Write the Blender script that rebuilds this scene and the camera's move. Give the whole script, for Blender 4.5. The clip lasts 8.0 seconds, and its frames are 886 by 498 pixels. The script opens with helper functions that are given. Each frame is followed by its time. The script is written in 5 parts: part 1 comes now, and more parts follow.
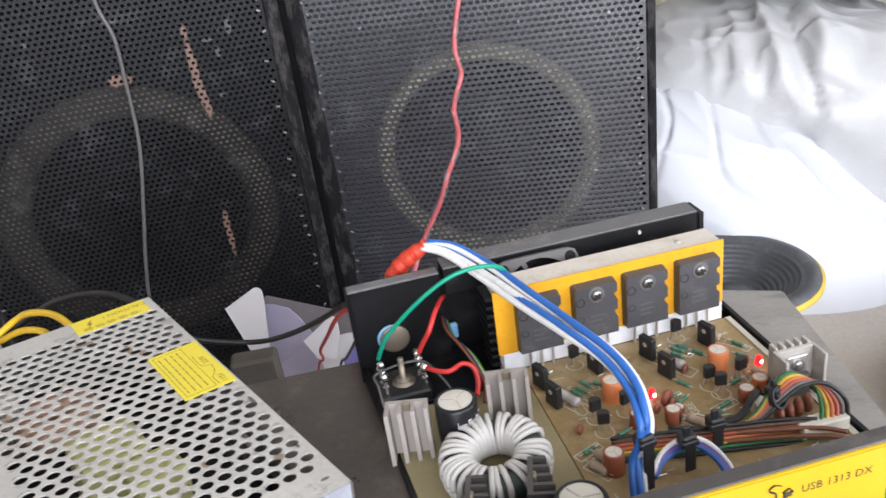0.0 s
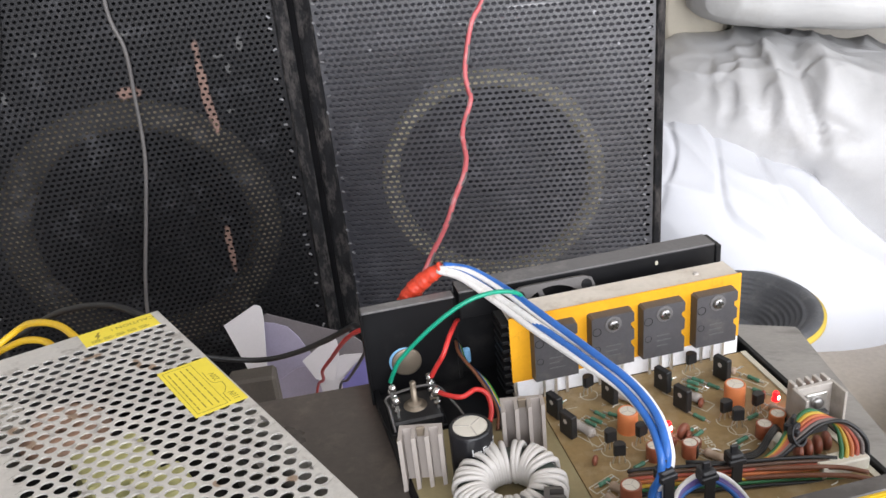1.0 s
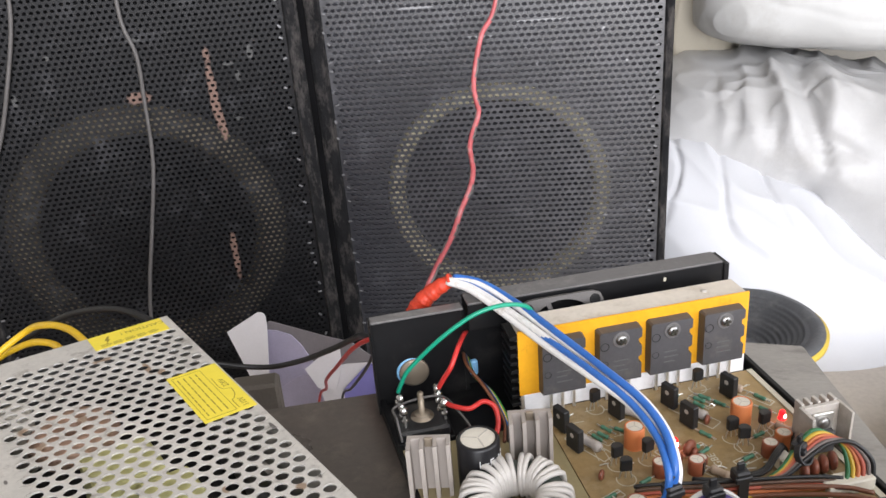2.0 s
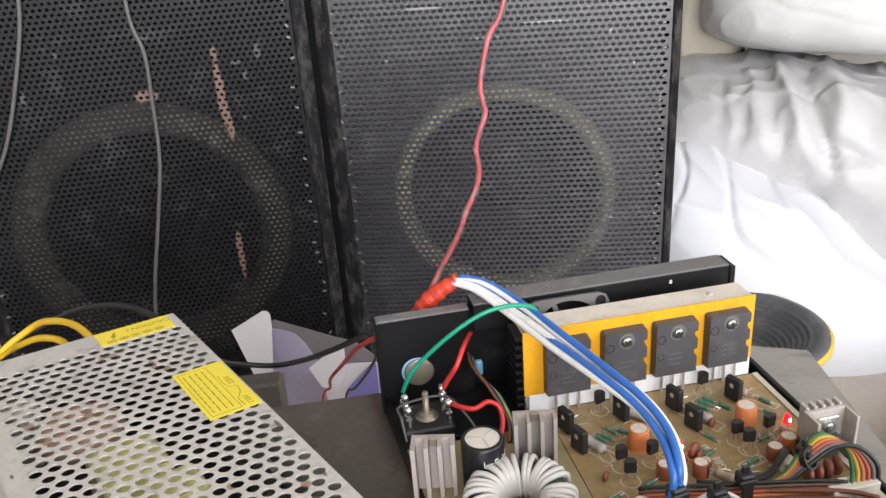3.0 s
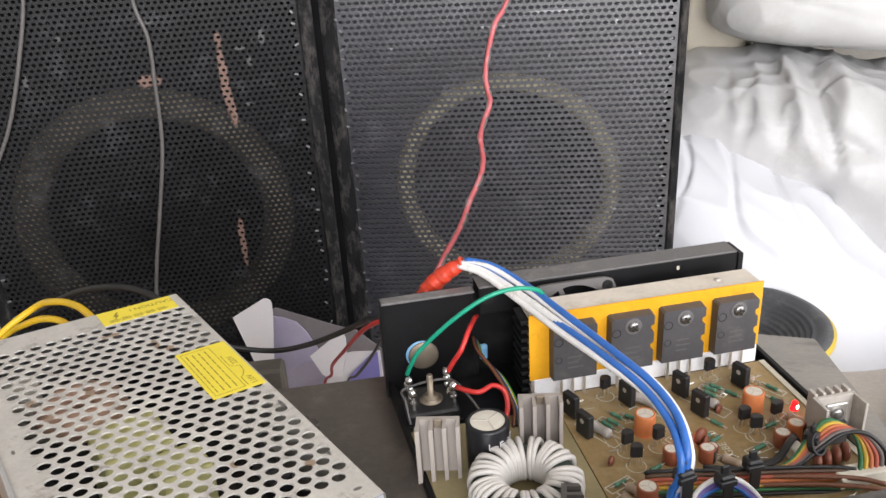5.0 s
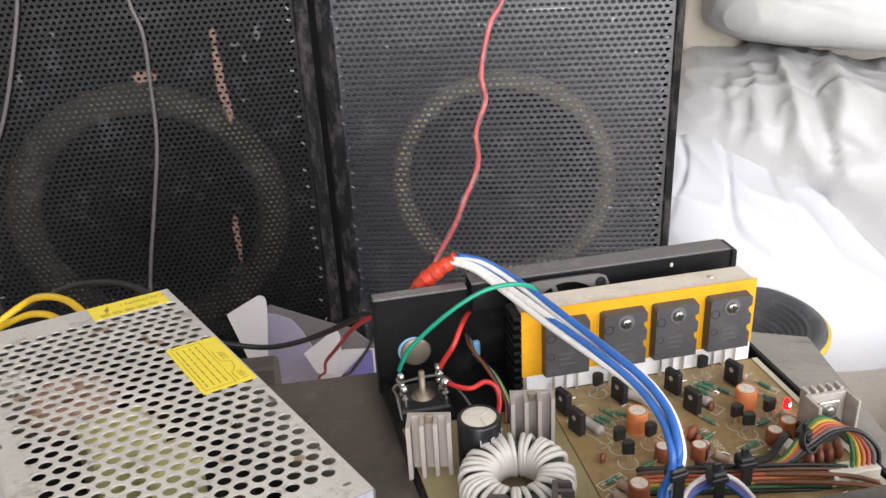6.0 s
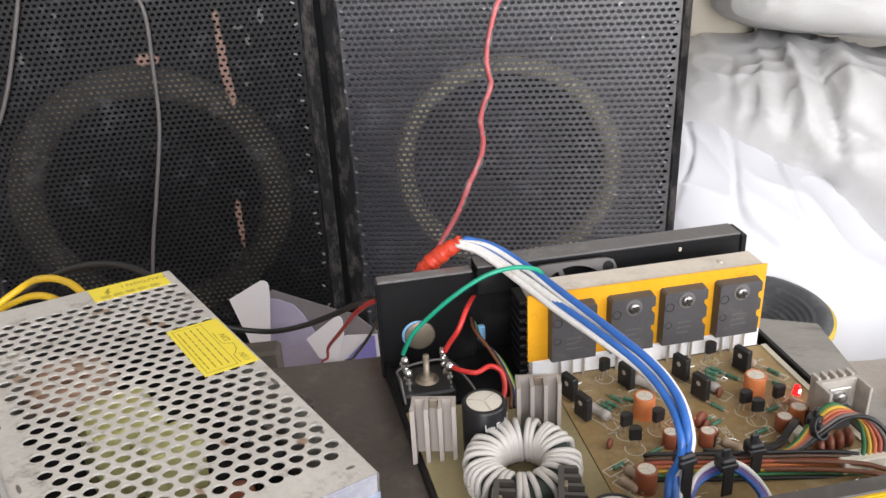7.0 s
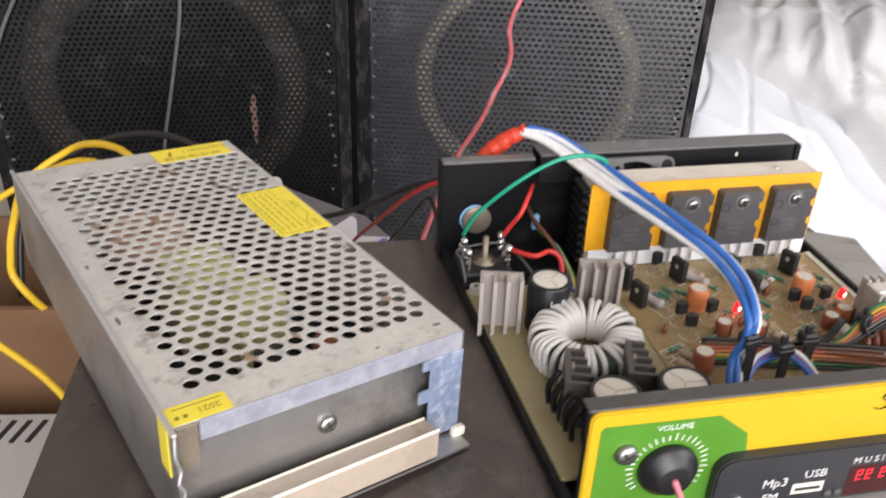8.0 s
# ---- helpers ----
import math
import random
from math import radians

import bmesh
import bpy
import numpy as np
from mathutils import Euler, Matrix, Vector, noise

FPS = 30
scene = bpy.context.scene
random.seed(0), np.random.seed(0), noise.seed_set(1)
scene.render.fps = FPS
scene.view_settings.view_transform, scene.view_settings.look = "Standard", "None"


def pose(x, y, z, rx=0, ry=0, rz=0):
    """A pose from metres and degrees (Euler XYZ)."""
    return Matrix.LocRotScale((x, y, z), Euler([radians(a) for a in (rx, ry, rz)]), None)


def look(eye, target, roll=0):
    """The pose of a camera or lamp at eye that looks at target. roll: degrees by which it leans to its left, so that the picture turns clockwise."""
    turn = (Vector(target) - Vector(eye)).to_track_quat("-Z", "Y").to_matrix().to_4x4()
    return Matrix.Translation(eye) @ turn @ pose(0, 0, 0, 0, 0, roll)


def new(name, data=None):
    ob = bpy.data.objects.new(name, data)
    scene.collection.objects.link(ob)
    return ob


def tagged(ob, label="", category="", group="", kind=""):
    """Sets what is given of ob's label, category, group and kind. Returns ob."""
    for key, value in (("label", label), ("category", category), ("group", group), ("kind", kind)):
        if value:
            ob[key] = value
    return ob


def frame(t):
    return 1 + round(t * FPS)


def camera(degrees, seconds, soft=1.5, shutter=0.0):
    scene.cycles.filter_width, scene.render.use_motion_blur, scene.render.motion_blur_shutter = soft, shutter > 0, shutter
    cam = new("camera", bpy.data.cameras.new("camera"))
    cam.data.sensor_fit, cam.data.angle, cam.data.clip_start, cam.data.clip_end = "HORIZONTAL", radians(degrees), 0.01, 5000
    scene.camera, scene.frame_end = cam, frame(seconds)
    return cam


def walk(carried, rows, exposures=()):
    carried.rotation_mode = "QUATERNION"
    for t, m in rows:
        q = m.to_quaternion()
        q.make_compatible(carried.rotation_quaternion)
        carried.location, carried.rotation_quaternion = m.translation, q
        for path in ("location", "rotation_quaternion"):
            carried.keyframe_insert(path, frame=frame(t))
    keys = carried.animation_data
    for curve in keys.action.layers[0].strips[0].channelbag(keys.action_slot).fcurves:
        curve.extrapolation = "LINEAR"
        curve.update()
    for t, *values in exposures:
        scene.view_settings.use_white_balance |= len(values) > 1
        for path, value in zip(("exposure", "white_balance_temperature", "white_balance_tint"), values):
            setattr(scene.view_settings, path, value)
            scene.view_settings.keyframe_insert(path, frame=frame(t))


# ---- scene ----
cam = camera(56.2, 8.0, shutter=0.4)
PATH = [
    (0, (0.07764, 0.01647, 0.57893), (-0.38837, 1.7, -0.28897), -8.368),
    (0.2, (0.07091, 0.01340, 0.58064), (-0.38845, 1.7, -0.27823), -7.829),
    (0.5, (0.07062, 0.01295, 0.58116), (-0.38333, 1.7, -0.25517), -7.015),
    (1, (0.06651, 0.01660, 0.57843), (-0.37609, 1.7, -0.22618), -6.004),
    (1.2, (0.06634, 0.01451, 0.57905), (-0.37261, 1.7, -0.21995), -5.594),
    (1.5, (0.06404, 0.01412, 0.58008), (-0.37270, 1.7, -0.20764), -5.128),
    (3, (0.06206, 0.01294, 0.57988), (-0.39085, 1.7, -0.19583), -4.257),
    (3.2, (0.06176, 0.01340, 0.57958), (-0.38977, 1.7, -0.19988), -4.161),
    (3.5, (0.06359, 0.01311, 0.57760), (-0.38903, 1.7, -0.20056), -4.039),
    (4, (0.06315, 0.01255, 0.57599), (-0.39241, 1.7, -0.20772), -3.845),
    (4.2, (0.06047, 0.01289, 0.57389), (-0.39128, 1.7, -0.21101), -3.679),
    (4.5, (0.05848, 0.01245, 0.57396), (-0.39532, 1.7, -0.21502), -3.638),
    (6, (0.06035, 0.01409, 0.57156), (-0.38576, 1.7, -0.21924), -3.205),
    (6.2, (0.05544, 0.01077, 0.57022), (-0.38952, 1.7, -0.22334), -2.992),
    (6.5, (0.05528, 0.01462, 0.56628), (-0.39619, 1.7, -0.23764), -3.022),
    (6.8, (0.05611, 0.01721, 0.56593), (-0.39581, 1.7, -0.24999), -2.972),
    (7, (0.05808, 0.01760, 0.56699), (-0.39503, 1.7, -0.25250), -2.948),
    (7.3, (0.05503, 0.01775, 0.56562), (-0.39912, 1.7, -0.28016), -2.481),
    (7.5, (0.04500, 0.00737, 0.56345), (-0.40276, 1.7, -0.30265), -1.567),
    (7.6, (0.04018, 0.00297, 0.56483), (-0.39659, 1.7, -0.33551), -0.736),
    (7.7, (0.03708, -0.00588, 0.55783), (-0.39457, 1.7, -0.35950), -0.087),
    (7.8, (0.03358, -0.00699, 0.55888), (-0.39327, 1.7, -0.40652), 0.808),
    (7.9, (0.03029, -0.00749, 0.55608), (-0.38388, 1.7, -0.43553), 1.616),
    (8, (0.02497, -0.00674, 0.55314), (-0.38198, 1.7, -0.46987), 1.931),
]
walk(cam, [(t, look(eye, target, roll)) for t, eye, target, roll in PATH], [(0, 0.17, 6050, 10), (0.5, 0.11, 6150, 10), (1.5, 0.10, 6300, 10), (3, 0.09, 6430, 10), (6.5, 0.07, 6480, 10), (7.5, 0.05, 6450, 11), (8, 0.05, 6500, 12)])

# ---------------------------------------------------------------- light
world = bpy.data.worlds.new("world")
scene.world = world
world.use_nodes = True
wn = world.node_tree
sky = wn.nodes.new("ShaderNodeTexSky")
sky.sky_type, sky.sun_disc = "NISHITA", False
sky.sun_elevation, sky.sun_rotation = radians(50), radians(-37)
wn.links.new(sky.outputs[0], wn.nodes["Background"].inputs[0])
wn.nodes["Background"].inputs[1].default_value = 0.10
sun = new("sun", bpy.data.lights.new("sun", "SUN"))
sun.data.energy, sun.data.angle, sun.data.color = 3.0, radians(0.6), (1, 0.95, 0.88)
sun.matrix_world = look((-3.0, 4.0, 6.0), (0, 0, 0))
door_light = new("door_light", bpy.data.lights.new("door_light", "AREA"))
door_light.data.shape, door_light.data.size, door_light.data.size_y = "RECTANGLE", 1.9, 1.6
door_light.data.energy, door_light.data.color = 42, (1.0, 0.985, 0.99)
door_light.matrix_world = look((2.16, -0.05, 1.35), (0.0, 0.55, 0.45))
# added fill lamp on the unseen south side, brightening the loudspeaker fronts
south_fill = new("south_fill_light", bpy.data.lights.new("south_fill_light", "AREA"))
south_fill.data.shape, south_fill.data.size, south_fill.data.size_y = "RECTANGLE", 1.85, 2.1
south_fill.data.energy, south_fill.data.color = 100, (1.0, 0.975, 0.985)
south_fill.matrix_world = look((0.96, -1.78, 1.12), (0.4, 0.8, 0.75))

# ---------------------------------------------------------------- mesh tools
def part(name, bm, material, parent=None, label="", smooth=False):
    """Links a bmesh as one mesh object, under a thing or a part."""
    me = bpy.data.meshes.new(name)
    bm.normal_update()
    bm.to_mesh(me)
    bm.free()
    return link(name, me, material, parent, label, smooth)


def link(name, me, material, parent=None, label="", smooth=False):
    if material is not None and not me.materials:
        for m in material if isinstance(material, (list, tuple)) else (material,):
            me.materials.append(m)
    if smooth:
        me.polygons.foreach_set("use_smooth", [True] * len(me.polygons))
    ob = new(name, me)
    ob.parent = parent
    if label:
        ob["label"] = label
    return ob


def thing(name, m, label, category, group="", kind=""):
    ob = new(name)
    ob.empty_display_size = 0.02
    ob.matrix_world = m
    return tagged(ob, label, category, group, kind)


def box(bm, x0, x1, y0, y1, z0, z1, bevel=0.0, m=None, seg=1):
    r = bmesh.ops.create_cube(bm, size=1)
    bmesh.ops.transform(bm, verts=r["verts"], matrix=Matrix.Translation(((x0 + x1) / 2, (y0 + y1) / 2, (z0 + z1) / 2)) @ Matrix.Diagonal((x1 - x0, y1 - y0, z1 - z0, 1)))
    vs = r["verts"]
    if bevel:
        es = list({e for v in vs for e in v.link_edges})
        rb = bmesh.ops.bevel(bm, geom=es, offset=bevel, segments=seg, affect="EDGES", profile=0.5)
        vs = list({v for f in rb["faces"] for v in f.verts} | {v for v in vs if v.is_valid})
    if m is not None:
        bmesh.ops.transform(bm, verts=vs, matrix=m)
    return vs


def bx(*a, **k):
    bm = bmesh.new()
    box(bm, *a, **k)
    return bm


def lathe(profile, seg=24, bm=None, m=None):
    """Turns (radius, height) pairs round z."""
    bm = bm or bmesh.new()
    rings = []
    for r, z in profile:
        if r < 1e-7:
            rings.append([bm.verts.new((0, 0, z))])
        else:
            rings.append([bm.verts.new((r * math.cos(2 * math.pi * i / seg), r * math.sin(2 * math.pi * i / seg), z)) for i in range(seg)])
    for a, b in zip(rings, rings[1:]):
        for i in range(seg):
            j = (i + 1) % seg
            if len(a) == 1 and len(b) == 1:
                continue
            if len(a) == 1:
                bm.faces.new((a[0], b[i], b[j])[::-1])
            elif len(b) == 1:
                bm.faces.new((a[i], a[j], b[0]))
            else:
                bm.faces.new((a[i], a[j], b[j], b[i]))
    if m is not None:
        bmesh.ops.transform(bm, verts=[v for r in rings for v in r], matrix=m)
    return bm


def smooth_path(pts, n=8):
    """Catmull-Rom through the points."""
    p = [Vector(q) for q in pts]
    p = [p[0] * 2 - p[1]] + p + [p[-1] * 2 - p[-2]]
    out = []
    for i in range(1, len(p) - 2):
        for k in range(n):
            t = k / n
            a, b, c, d = p[i - 1], p[i], p[i + 1], p[i + 2]
            out.append(0.5 * (2 * b + (c - a) * t + (2 * a - 5 * b + 4 * c - d) * t * t + (3 * b - a - 3 * c + d) * t ** 3))
    out.append(p[-2])
    return out


def tube(pts, r, seg=8, n=8, bm=None, flat=1.0, taper=None):
    bm = bm or bmesh.new()
    line = smooth_path(pts, n)
    up = Vector((0.13, 0.21, 0.97)).normalized()
    rings = []
    for i, p in enumerate(line):
        d = (line[min(i + 1, len(line) - 1)] - line[max(i - 1, 0)]).normalized()
        side = d.cross(up)
        side = side.normalized() if side.length > 1e-4 else Vector((1, 0, 0))
        up = side.cross(d).normalized()
        rr = r if taper is None else r * taper(i / (len(line) - 1))
        rings.append([bm.verts.new(p + side * (rr * math.cos(2 * math.pi * k / seg)) + up * (rr * flat * math.sin(2 * math.pi * k / seg))) for k in range(seg)])
    for a, b in zip(rings, rings[1:]):
        for k in range(seg):
            bm.faces.new((a[k], a[(k + 1) % seg], b[(k + 1) % seg], b[k]))
    bm.faces.new(rings[0][::-1])
    bm.faces.new(rings[-1])
    return bm


def prism(outline, z0, z1, bm=None, m=None, bevel=0.0):
    """An upright prism over a flat outline (counter-clockwise)."""
    bm = bm or bmesh.new()
    lo = [bm.verts.new((x, y, z0)) for x, y in outline]
    hi = [bm.verts.new((x, y, z1)) for x, y in outline]
    n = len(outline)
    fs = [bm.faces.new(lo[::-1]), bm.faces.new(hi)]
    fs += [bm.faces.new((lo[i], lo[(i + 1) % n], hi[(i + 1) % n], hi[i])) for i in range(n)]
    vs = lo + hi
    if bevel:
        es = [e for e in hi[0].link_edges] and [e for f in fs[1:2] for e in f.edges]
        rb = bmesh.ops.bevel(bm, geom=es, offset=bevel, segments=2, affect="EDGES")
        vs = list({v for v in vs if v.is_valid} | {v for f in rb["faces"] for v in f.verts})
    if m is not None:
        bmesh.ops.transform(bm, verts=vs, matrix=m)
    return bm


def perforated(name, x0, x1, y0, y1, pitch, r, thick, seg=12, ry=None):
    """A sheet in the xy plane with a staggered field of round holes, as a mesh with real hole walls."""
    ry = ry or r
    nx = int((x1 - x0) / pitch - 0.5)
    rp = pitch * math.sqrt(3) / 2
    ny = int((y1 - y0) / rp)
    ox, oy = (x0 + x1) / 2 - (nx - 0.5) * pitch / 2, (y0 + y1) / 2 - (ny - 1) * rp / 2
    verts, faces = [], []
    R = pitch / math.sqrt(3)
    ang = [2 * math.pi * k / 12 for k in range(12)]
    rad = [R * (math.cos(math.pi / 6) if k % 2 == 0 else 1.0) for k in range(12)]
    for j in range(ny):
        odd = j % 2
        for i in range(nx):
            cx, cy = ox + i * pitch + odd * pitch / 2, oy + j * rp
            b = len(verts)
            for k in range(12):
                px, py = cx + rad[k] * math.cos(ang[k]), cy + rad[k] * math.sin(ang[k])
                if i == nx - 1 and k in (0, 1, 11):
                    px = x1
                if i == 0 and k in (5, 6, 7):
                    px = x0
                if j == ny - 1 and 1 <= k <= 5:
                    py = y1
                if j == 0 and 7 <= k <= 11:
                    py = y0
                verts.append((px, py, 0))
            step = 12 // seg
            for k in range(12):
                verts.append((cx + r * math.cos(ang[k]), cy + ry * math.sin(ang[k]), 0))
            for k in range(0, 12, step):
                verts.append((cx + r * math.cos(ang[k]), cy + ry * math.sin(ang[k]), -thick))
            for k in range(12):
                k2 = (k + 1) % 12
                faces.append((b + k, b + k2, b + 12 + k2, b + 12 + k))
            for q in range(seg):
                q2 = (q + 1) % seg
                faces.append((b + 12 + q * step, b + 12 + (q * step + step) % 12, b + 24 + q2, b + 24 + q))
            # fill the steps of the staggered ends
            if i == nx - 1 and not odd:
                for s in (1, -1):
                    if 0 <= j + s < ny:
                        f = len(verts)
                        verts.extend([(cx + pitch / 2, cy + s * R / 2, 0), (x1, cy + s * R / 2, 0), (x1, cy + s * (rp - R / 2), 0)])
                        faces.append((f, f + 1, f + 2) if s > 0 else (f + 2, f + 1, f))
            if i == 0 and odd:
                for s in (1, -1):
                    if 0 <= j + s < ny:
                        f = len(verts)
                        verts.extend([(cx - pitch / 2, cy + s * R / 2, 0), (x0, cy + s * R / 2, 0), (x0, cy + s * (rp - R / 2), 0)])
                        faces.append((f + 2, f + 1, f) if s > 0 else (f, f + 1, f + 2))
    me = bpy.data.meshes.new(name)
    bm = bmesh.new()
    vs = [bm.verts.new(v) for v in verts]
    for f in faces:
        bm.faces.new([vs[i] for i in f])
    bmesh.ops.remove_doubles(bm, verts=bm.verts[:], dist=pitch * 0.004)
    bm.to_mesh(me)
    bm.free()
    return me


# ---------------------------------------------------------------- materials
def mat(name, base, rough=0.5, metal=0.0, var=0.15, scale=40.0, grain=400.0, bump=0.1, dirt=None, dirt_amount=0.0, dirt_scale=12.0,
        coat=0.0, emit=None, strength=0.0, stretch=(1, 1, 1), trans=0.0, spec=0.5, ior=1.5):
    """A surface with blotches and grain, dirt where a coarse noise is high, and fine relief."""
    m = bpy.data.materials.new(name)
    m.use_nodes = True
    nt = m.node_tree
    N, L = nt.nodes, nt.links
    b = N["Principled BSDF"]
    tc = N.new("ShaderNodeTexCoord")
    mp = N.new("ShaderNodeMapping")
    mp.inputs["Scale"].default_value = stretch
    L.new(tc.outputs["Object"], mp.inputs[0])

    def nz(s, detail, rgh=0.6):
        n = N.new("ShaderNodeTexNoise")
        n.inputs["Scale"].default_value, n.inputs["Detail"].default_value, n.inputs["Roughness"].default_value = s, detail, rgh
        L.new(mp.outputs[0], n.inputs["Vector"])
        return n.outputs["Fac"]

    big, fine = nz(scale, 4), nz(grain, 3, 0.7)
    mix = N.new("ShaderNodeMath")
    mix.operation = "MULTIPLY_ADD"
    mix.inputs[1].default_value = 0.6
    L.new(big, mix.inputs[0])
    sc = N.new("ShaderNodeMath")
    sc.operation = "MULTIPLY"
    sc.inputs[1].default_value = 0.4
    L.new(fine, sc.inputs[0])
    L.new(sc.outputs[0], mix.inputs[2])
    ramp = N.new("ShaderNodeValToRGB")
    ramp.color_ramp.elements[0].position, ramp.color_ramp.elements[1].position = 0.3, 0.7
    ramp.color_ramp.elements[0].color = (*[max(0, c * (1 - var)) for c in base], 1)
    ramp.color_ramp.elements[1].color = (*[min(1, c * (1 + var)) for c in base], 1)
    L.new(mix.outputs[0], ramp.inputs[0])
    col = ramp.outputs[0]
    rr = N.new("ShaderNodeMapRange")
    rr.inputs["To Min"].default_value, rr.inputs["To Max"].default_value = max(0.03, rough - 0.12), min(1, rough + 0.12)
    L.new(big, rr.inputs[0])
    rgh = rr.outputs[0]
    if dirt is not None:
        dn = nz(dirt_scale, 6, 0.7)
        dr = N.new("ShaderNodeMapRange")
        dr.inputs["From Min"].default_value, dr.inputs["From Max"].default_value = 0.62 - dirt_amount * 0.3, 0.78 - dirt_amount * 0.2
        L.new(dn, dr.inputs[0])
        cm = N.new("ShaderNodeMix")
        cm.data_type = "RGBA"
        L.new(dr.outputs[0], cm.inputs["Factor"])
        L.new(col, cm.inputs[6])
        cm.inputs[7].default_value = (*dirt, 1)
        col = cm.outputs[2]
    L.new(col, b.inputs["Base Color"])
    L.new(rgh, b.inputs["Roughness"])
    b.inputs["Metallic"].default_value = metal
    b.inputs["Coat Weight"].default_value = coat
    b.inputs["Transmission Weight"].default_value = trans
    b.inputs["Specular IOR Level"].default_value = spec
    b.inputs["IOR"].default_value = ior
    if emit:
        b.inputs["Emission Color"].default_value = (*emit, 1)
        b.inputs["Emission Strength"].default_value = strength
    if bump:
        bp = N.new("ShaderNodeBump")
        bp.inputs["Strength"].default_value, bp.inputs["Distance"].default_value = bump, 0.001
        L.new(mix.outputs[0], bp.inputs["Height"])
        L.new(bp.outputs[0], b.inputs["Normal"])
    return m


def add_streaks(m, streaks, colour):
    """Worn streaks with ragged outlines: (x, y, half width, half height) in the thing's own x and z."""
    nt = m.node_tree
    N, L = nt.nodes, nt.links
    b = N["Principled BSDF"]
    src = b.inputs["Base Color"].links[0].from_socket
    tc = N.new("ShaderNodeTexCoord")
    no = N.new("ShaderNodeTexNoise")
    no.inputs["Scale"].default_value, no.inputs["Detail"].default_value = 60, 4
    L.new(tc.outputs["Object"], no.inputs["Vector"])
    total = None
    for x, y, w, h in streaks:
        mp = N.new("ShaderNodeMapping")
        mp.vector_type = "POINT"
        mp.inputs["Location"].default_value = (-x / w, -y / h, 0)
        mp.inputs["Scale"].default_value = (1 / w, 1 / h, 0)
        L.new(tc.outputs["Object"], mp.inputs[0])
        ln = N.new("ShaderNodeVectorMath")
        ln.operation = "LENGTH"
        L.new(mp.outputs[0], ln.inputs[0])
        ad = N.new("ShaderNodeMath")
        ad.operation = "ADD"
        L.new(ln.outputs["Value"], ad.inputs[0])
        L.new(no.outputs["Fac"], ad.inputs[1])
        rg = N.new("ShaderNodeMapRange")
        rg.inputs["From Min"].default_value, rg.inputs["From Max"].default_value = 1.25, 1.0
        L.new(ad.outputs[0], rg.inputs[0])
        if total is None:
            total = rg.outputs[0]
        else:
            mx = N.new("ShaderNodeMath")
            mx.operation = "MAXIMUM"
            L.new(total, mx.inputs[0])
            L.new(rg.outputs[0], mx.inputs[1])
            total = mx.outputs[0]
    cm = N.new("ShaderNodeMix")
    cm.data_type = "RGBA"
    L.new(total, cm.inputs["Factor"])
    L.new(src, cm.inputs[6])
    cm.inputs[7].default_value = (*colour, 1)
    L.new(cm.outputs[2], b.inputs["Base Color"])


M_floor = mat("concrete", (0.42, 0.38, 0.34), 0.85, var=0.18, scale=7, grain=160, bump=0.4, dirt=(0.25, 0.22, 0.19), dirt_amount=0.2)
M_wall = mat("lime_wash", (0.56, 0.54, 0.50), 0.9, var=0.1, scale=3, grain=90, bump=0.3, dirt=(0.42, 0.39, 0.34), dirt_amount=0.2, dirt_scale=3)
M_ceil = mat("ceiling_paint", (0.5, 0.48, 0.45), 0.9, var=0.08, scale=2, grain=60)
M_board = mat("grey_board", (0.056, 0.044, 0.037), 0.30, var=0.45, scale=22, grain=260, bump=0.1, dirt=(0.115, 0.094, 0.078), dirt_amount=0.34, dirt_scale=48, spec=0.7)
# pale tone carries the sheen seen on the right of the bench
M_board_pale = mat("sheen_board", (0.27, 0.255, 0.235), 0.4, var=0.25, scale=18, grain=240, bump=0.12, dirt=(0.14, 0.13, 0.12), dirt_amount=0.25, dirt_scale=26, stretch=(1, 3, 1))
M_board_edge = mat("board_edge", (0.07, 0.06, 0.055), 0.8, var=0.3, scale=40)
# black carpet, darkened further to hold the shade between the boxes
M_cab = mat("gap_black_carpet", (0.006, 0.006, 0.0065), 0.95, var=0.4, scale=30, grain=900, bump=0.6, spec=0.05)
M_strip = mat("black_trim", (0.013, 0.013, 0.014), 0.85, var=0.7, scale=70, grain=600, bump=1.0, dirt=(0.085, 0.077, 0.073), dirt_amount=0.42, dirt_scale=55, spec=0.15, stretch=(1.6, 1, 0.6))
# dusty paint; its bluish tint and extra dirt also stand in for haze
M_grille = mat("grille_paint", (0.022, 0.023, 0.030), 0.42, metal=0.0, var=0.45, scale=6, grain=160, bump=0.1, dirt=(0.07, 0.07, 0.082), dirt_amount=0.36, dirt_scale=28, spec=1.0, ior=1.66)
M_grille_l = mat("grille_paint_worn", (0.0145, 0.0145, 0.016), 0.45, metal=0.2, var=0.45, scale=7, grain=160, bump=0.1, dirt=(0.055, 0.055, 0.06), dirt_amount=0.25, dirt_scale=25, spec=0.3)
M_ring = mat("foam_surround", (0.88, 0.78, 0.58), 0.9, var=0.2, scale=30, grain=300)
# darker surround colour for the left loudspeaker
M_ring_l = mat("darker_foam_surround", (0.47, 0.40, 0.29), 0.9, var=0.3, scale=30, grain=300)
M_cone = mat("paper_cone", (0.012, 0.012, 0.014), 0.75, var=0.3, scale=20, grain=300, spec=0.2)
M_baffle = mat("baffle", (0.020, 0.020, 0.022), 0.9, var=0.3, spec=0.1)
# right baffle and cone: haze over the grille put into paler colours
M_baffle_r = mat("hazed_baffle", (0.15, 0.15, 0.168), 0.9, var=0.3, spec=0.1)
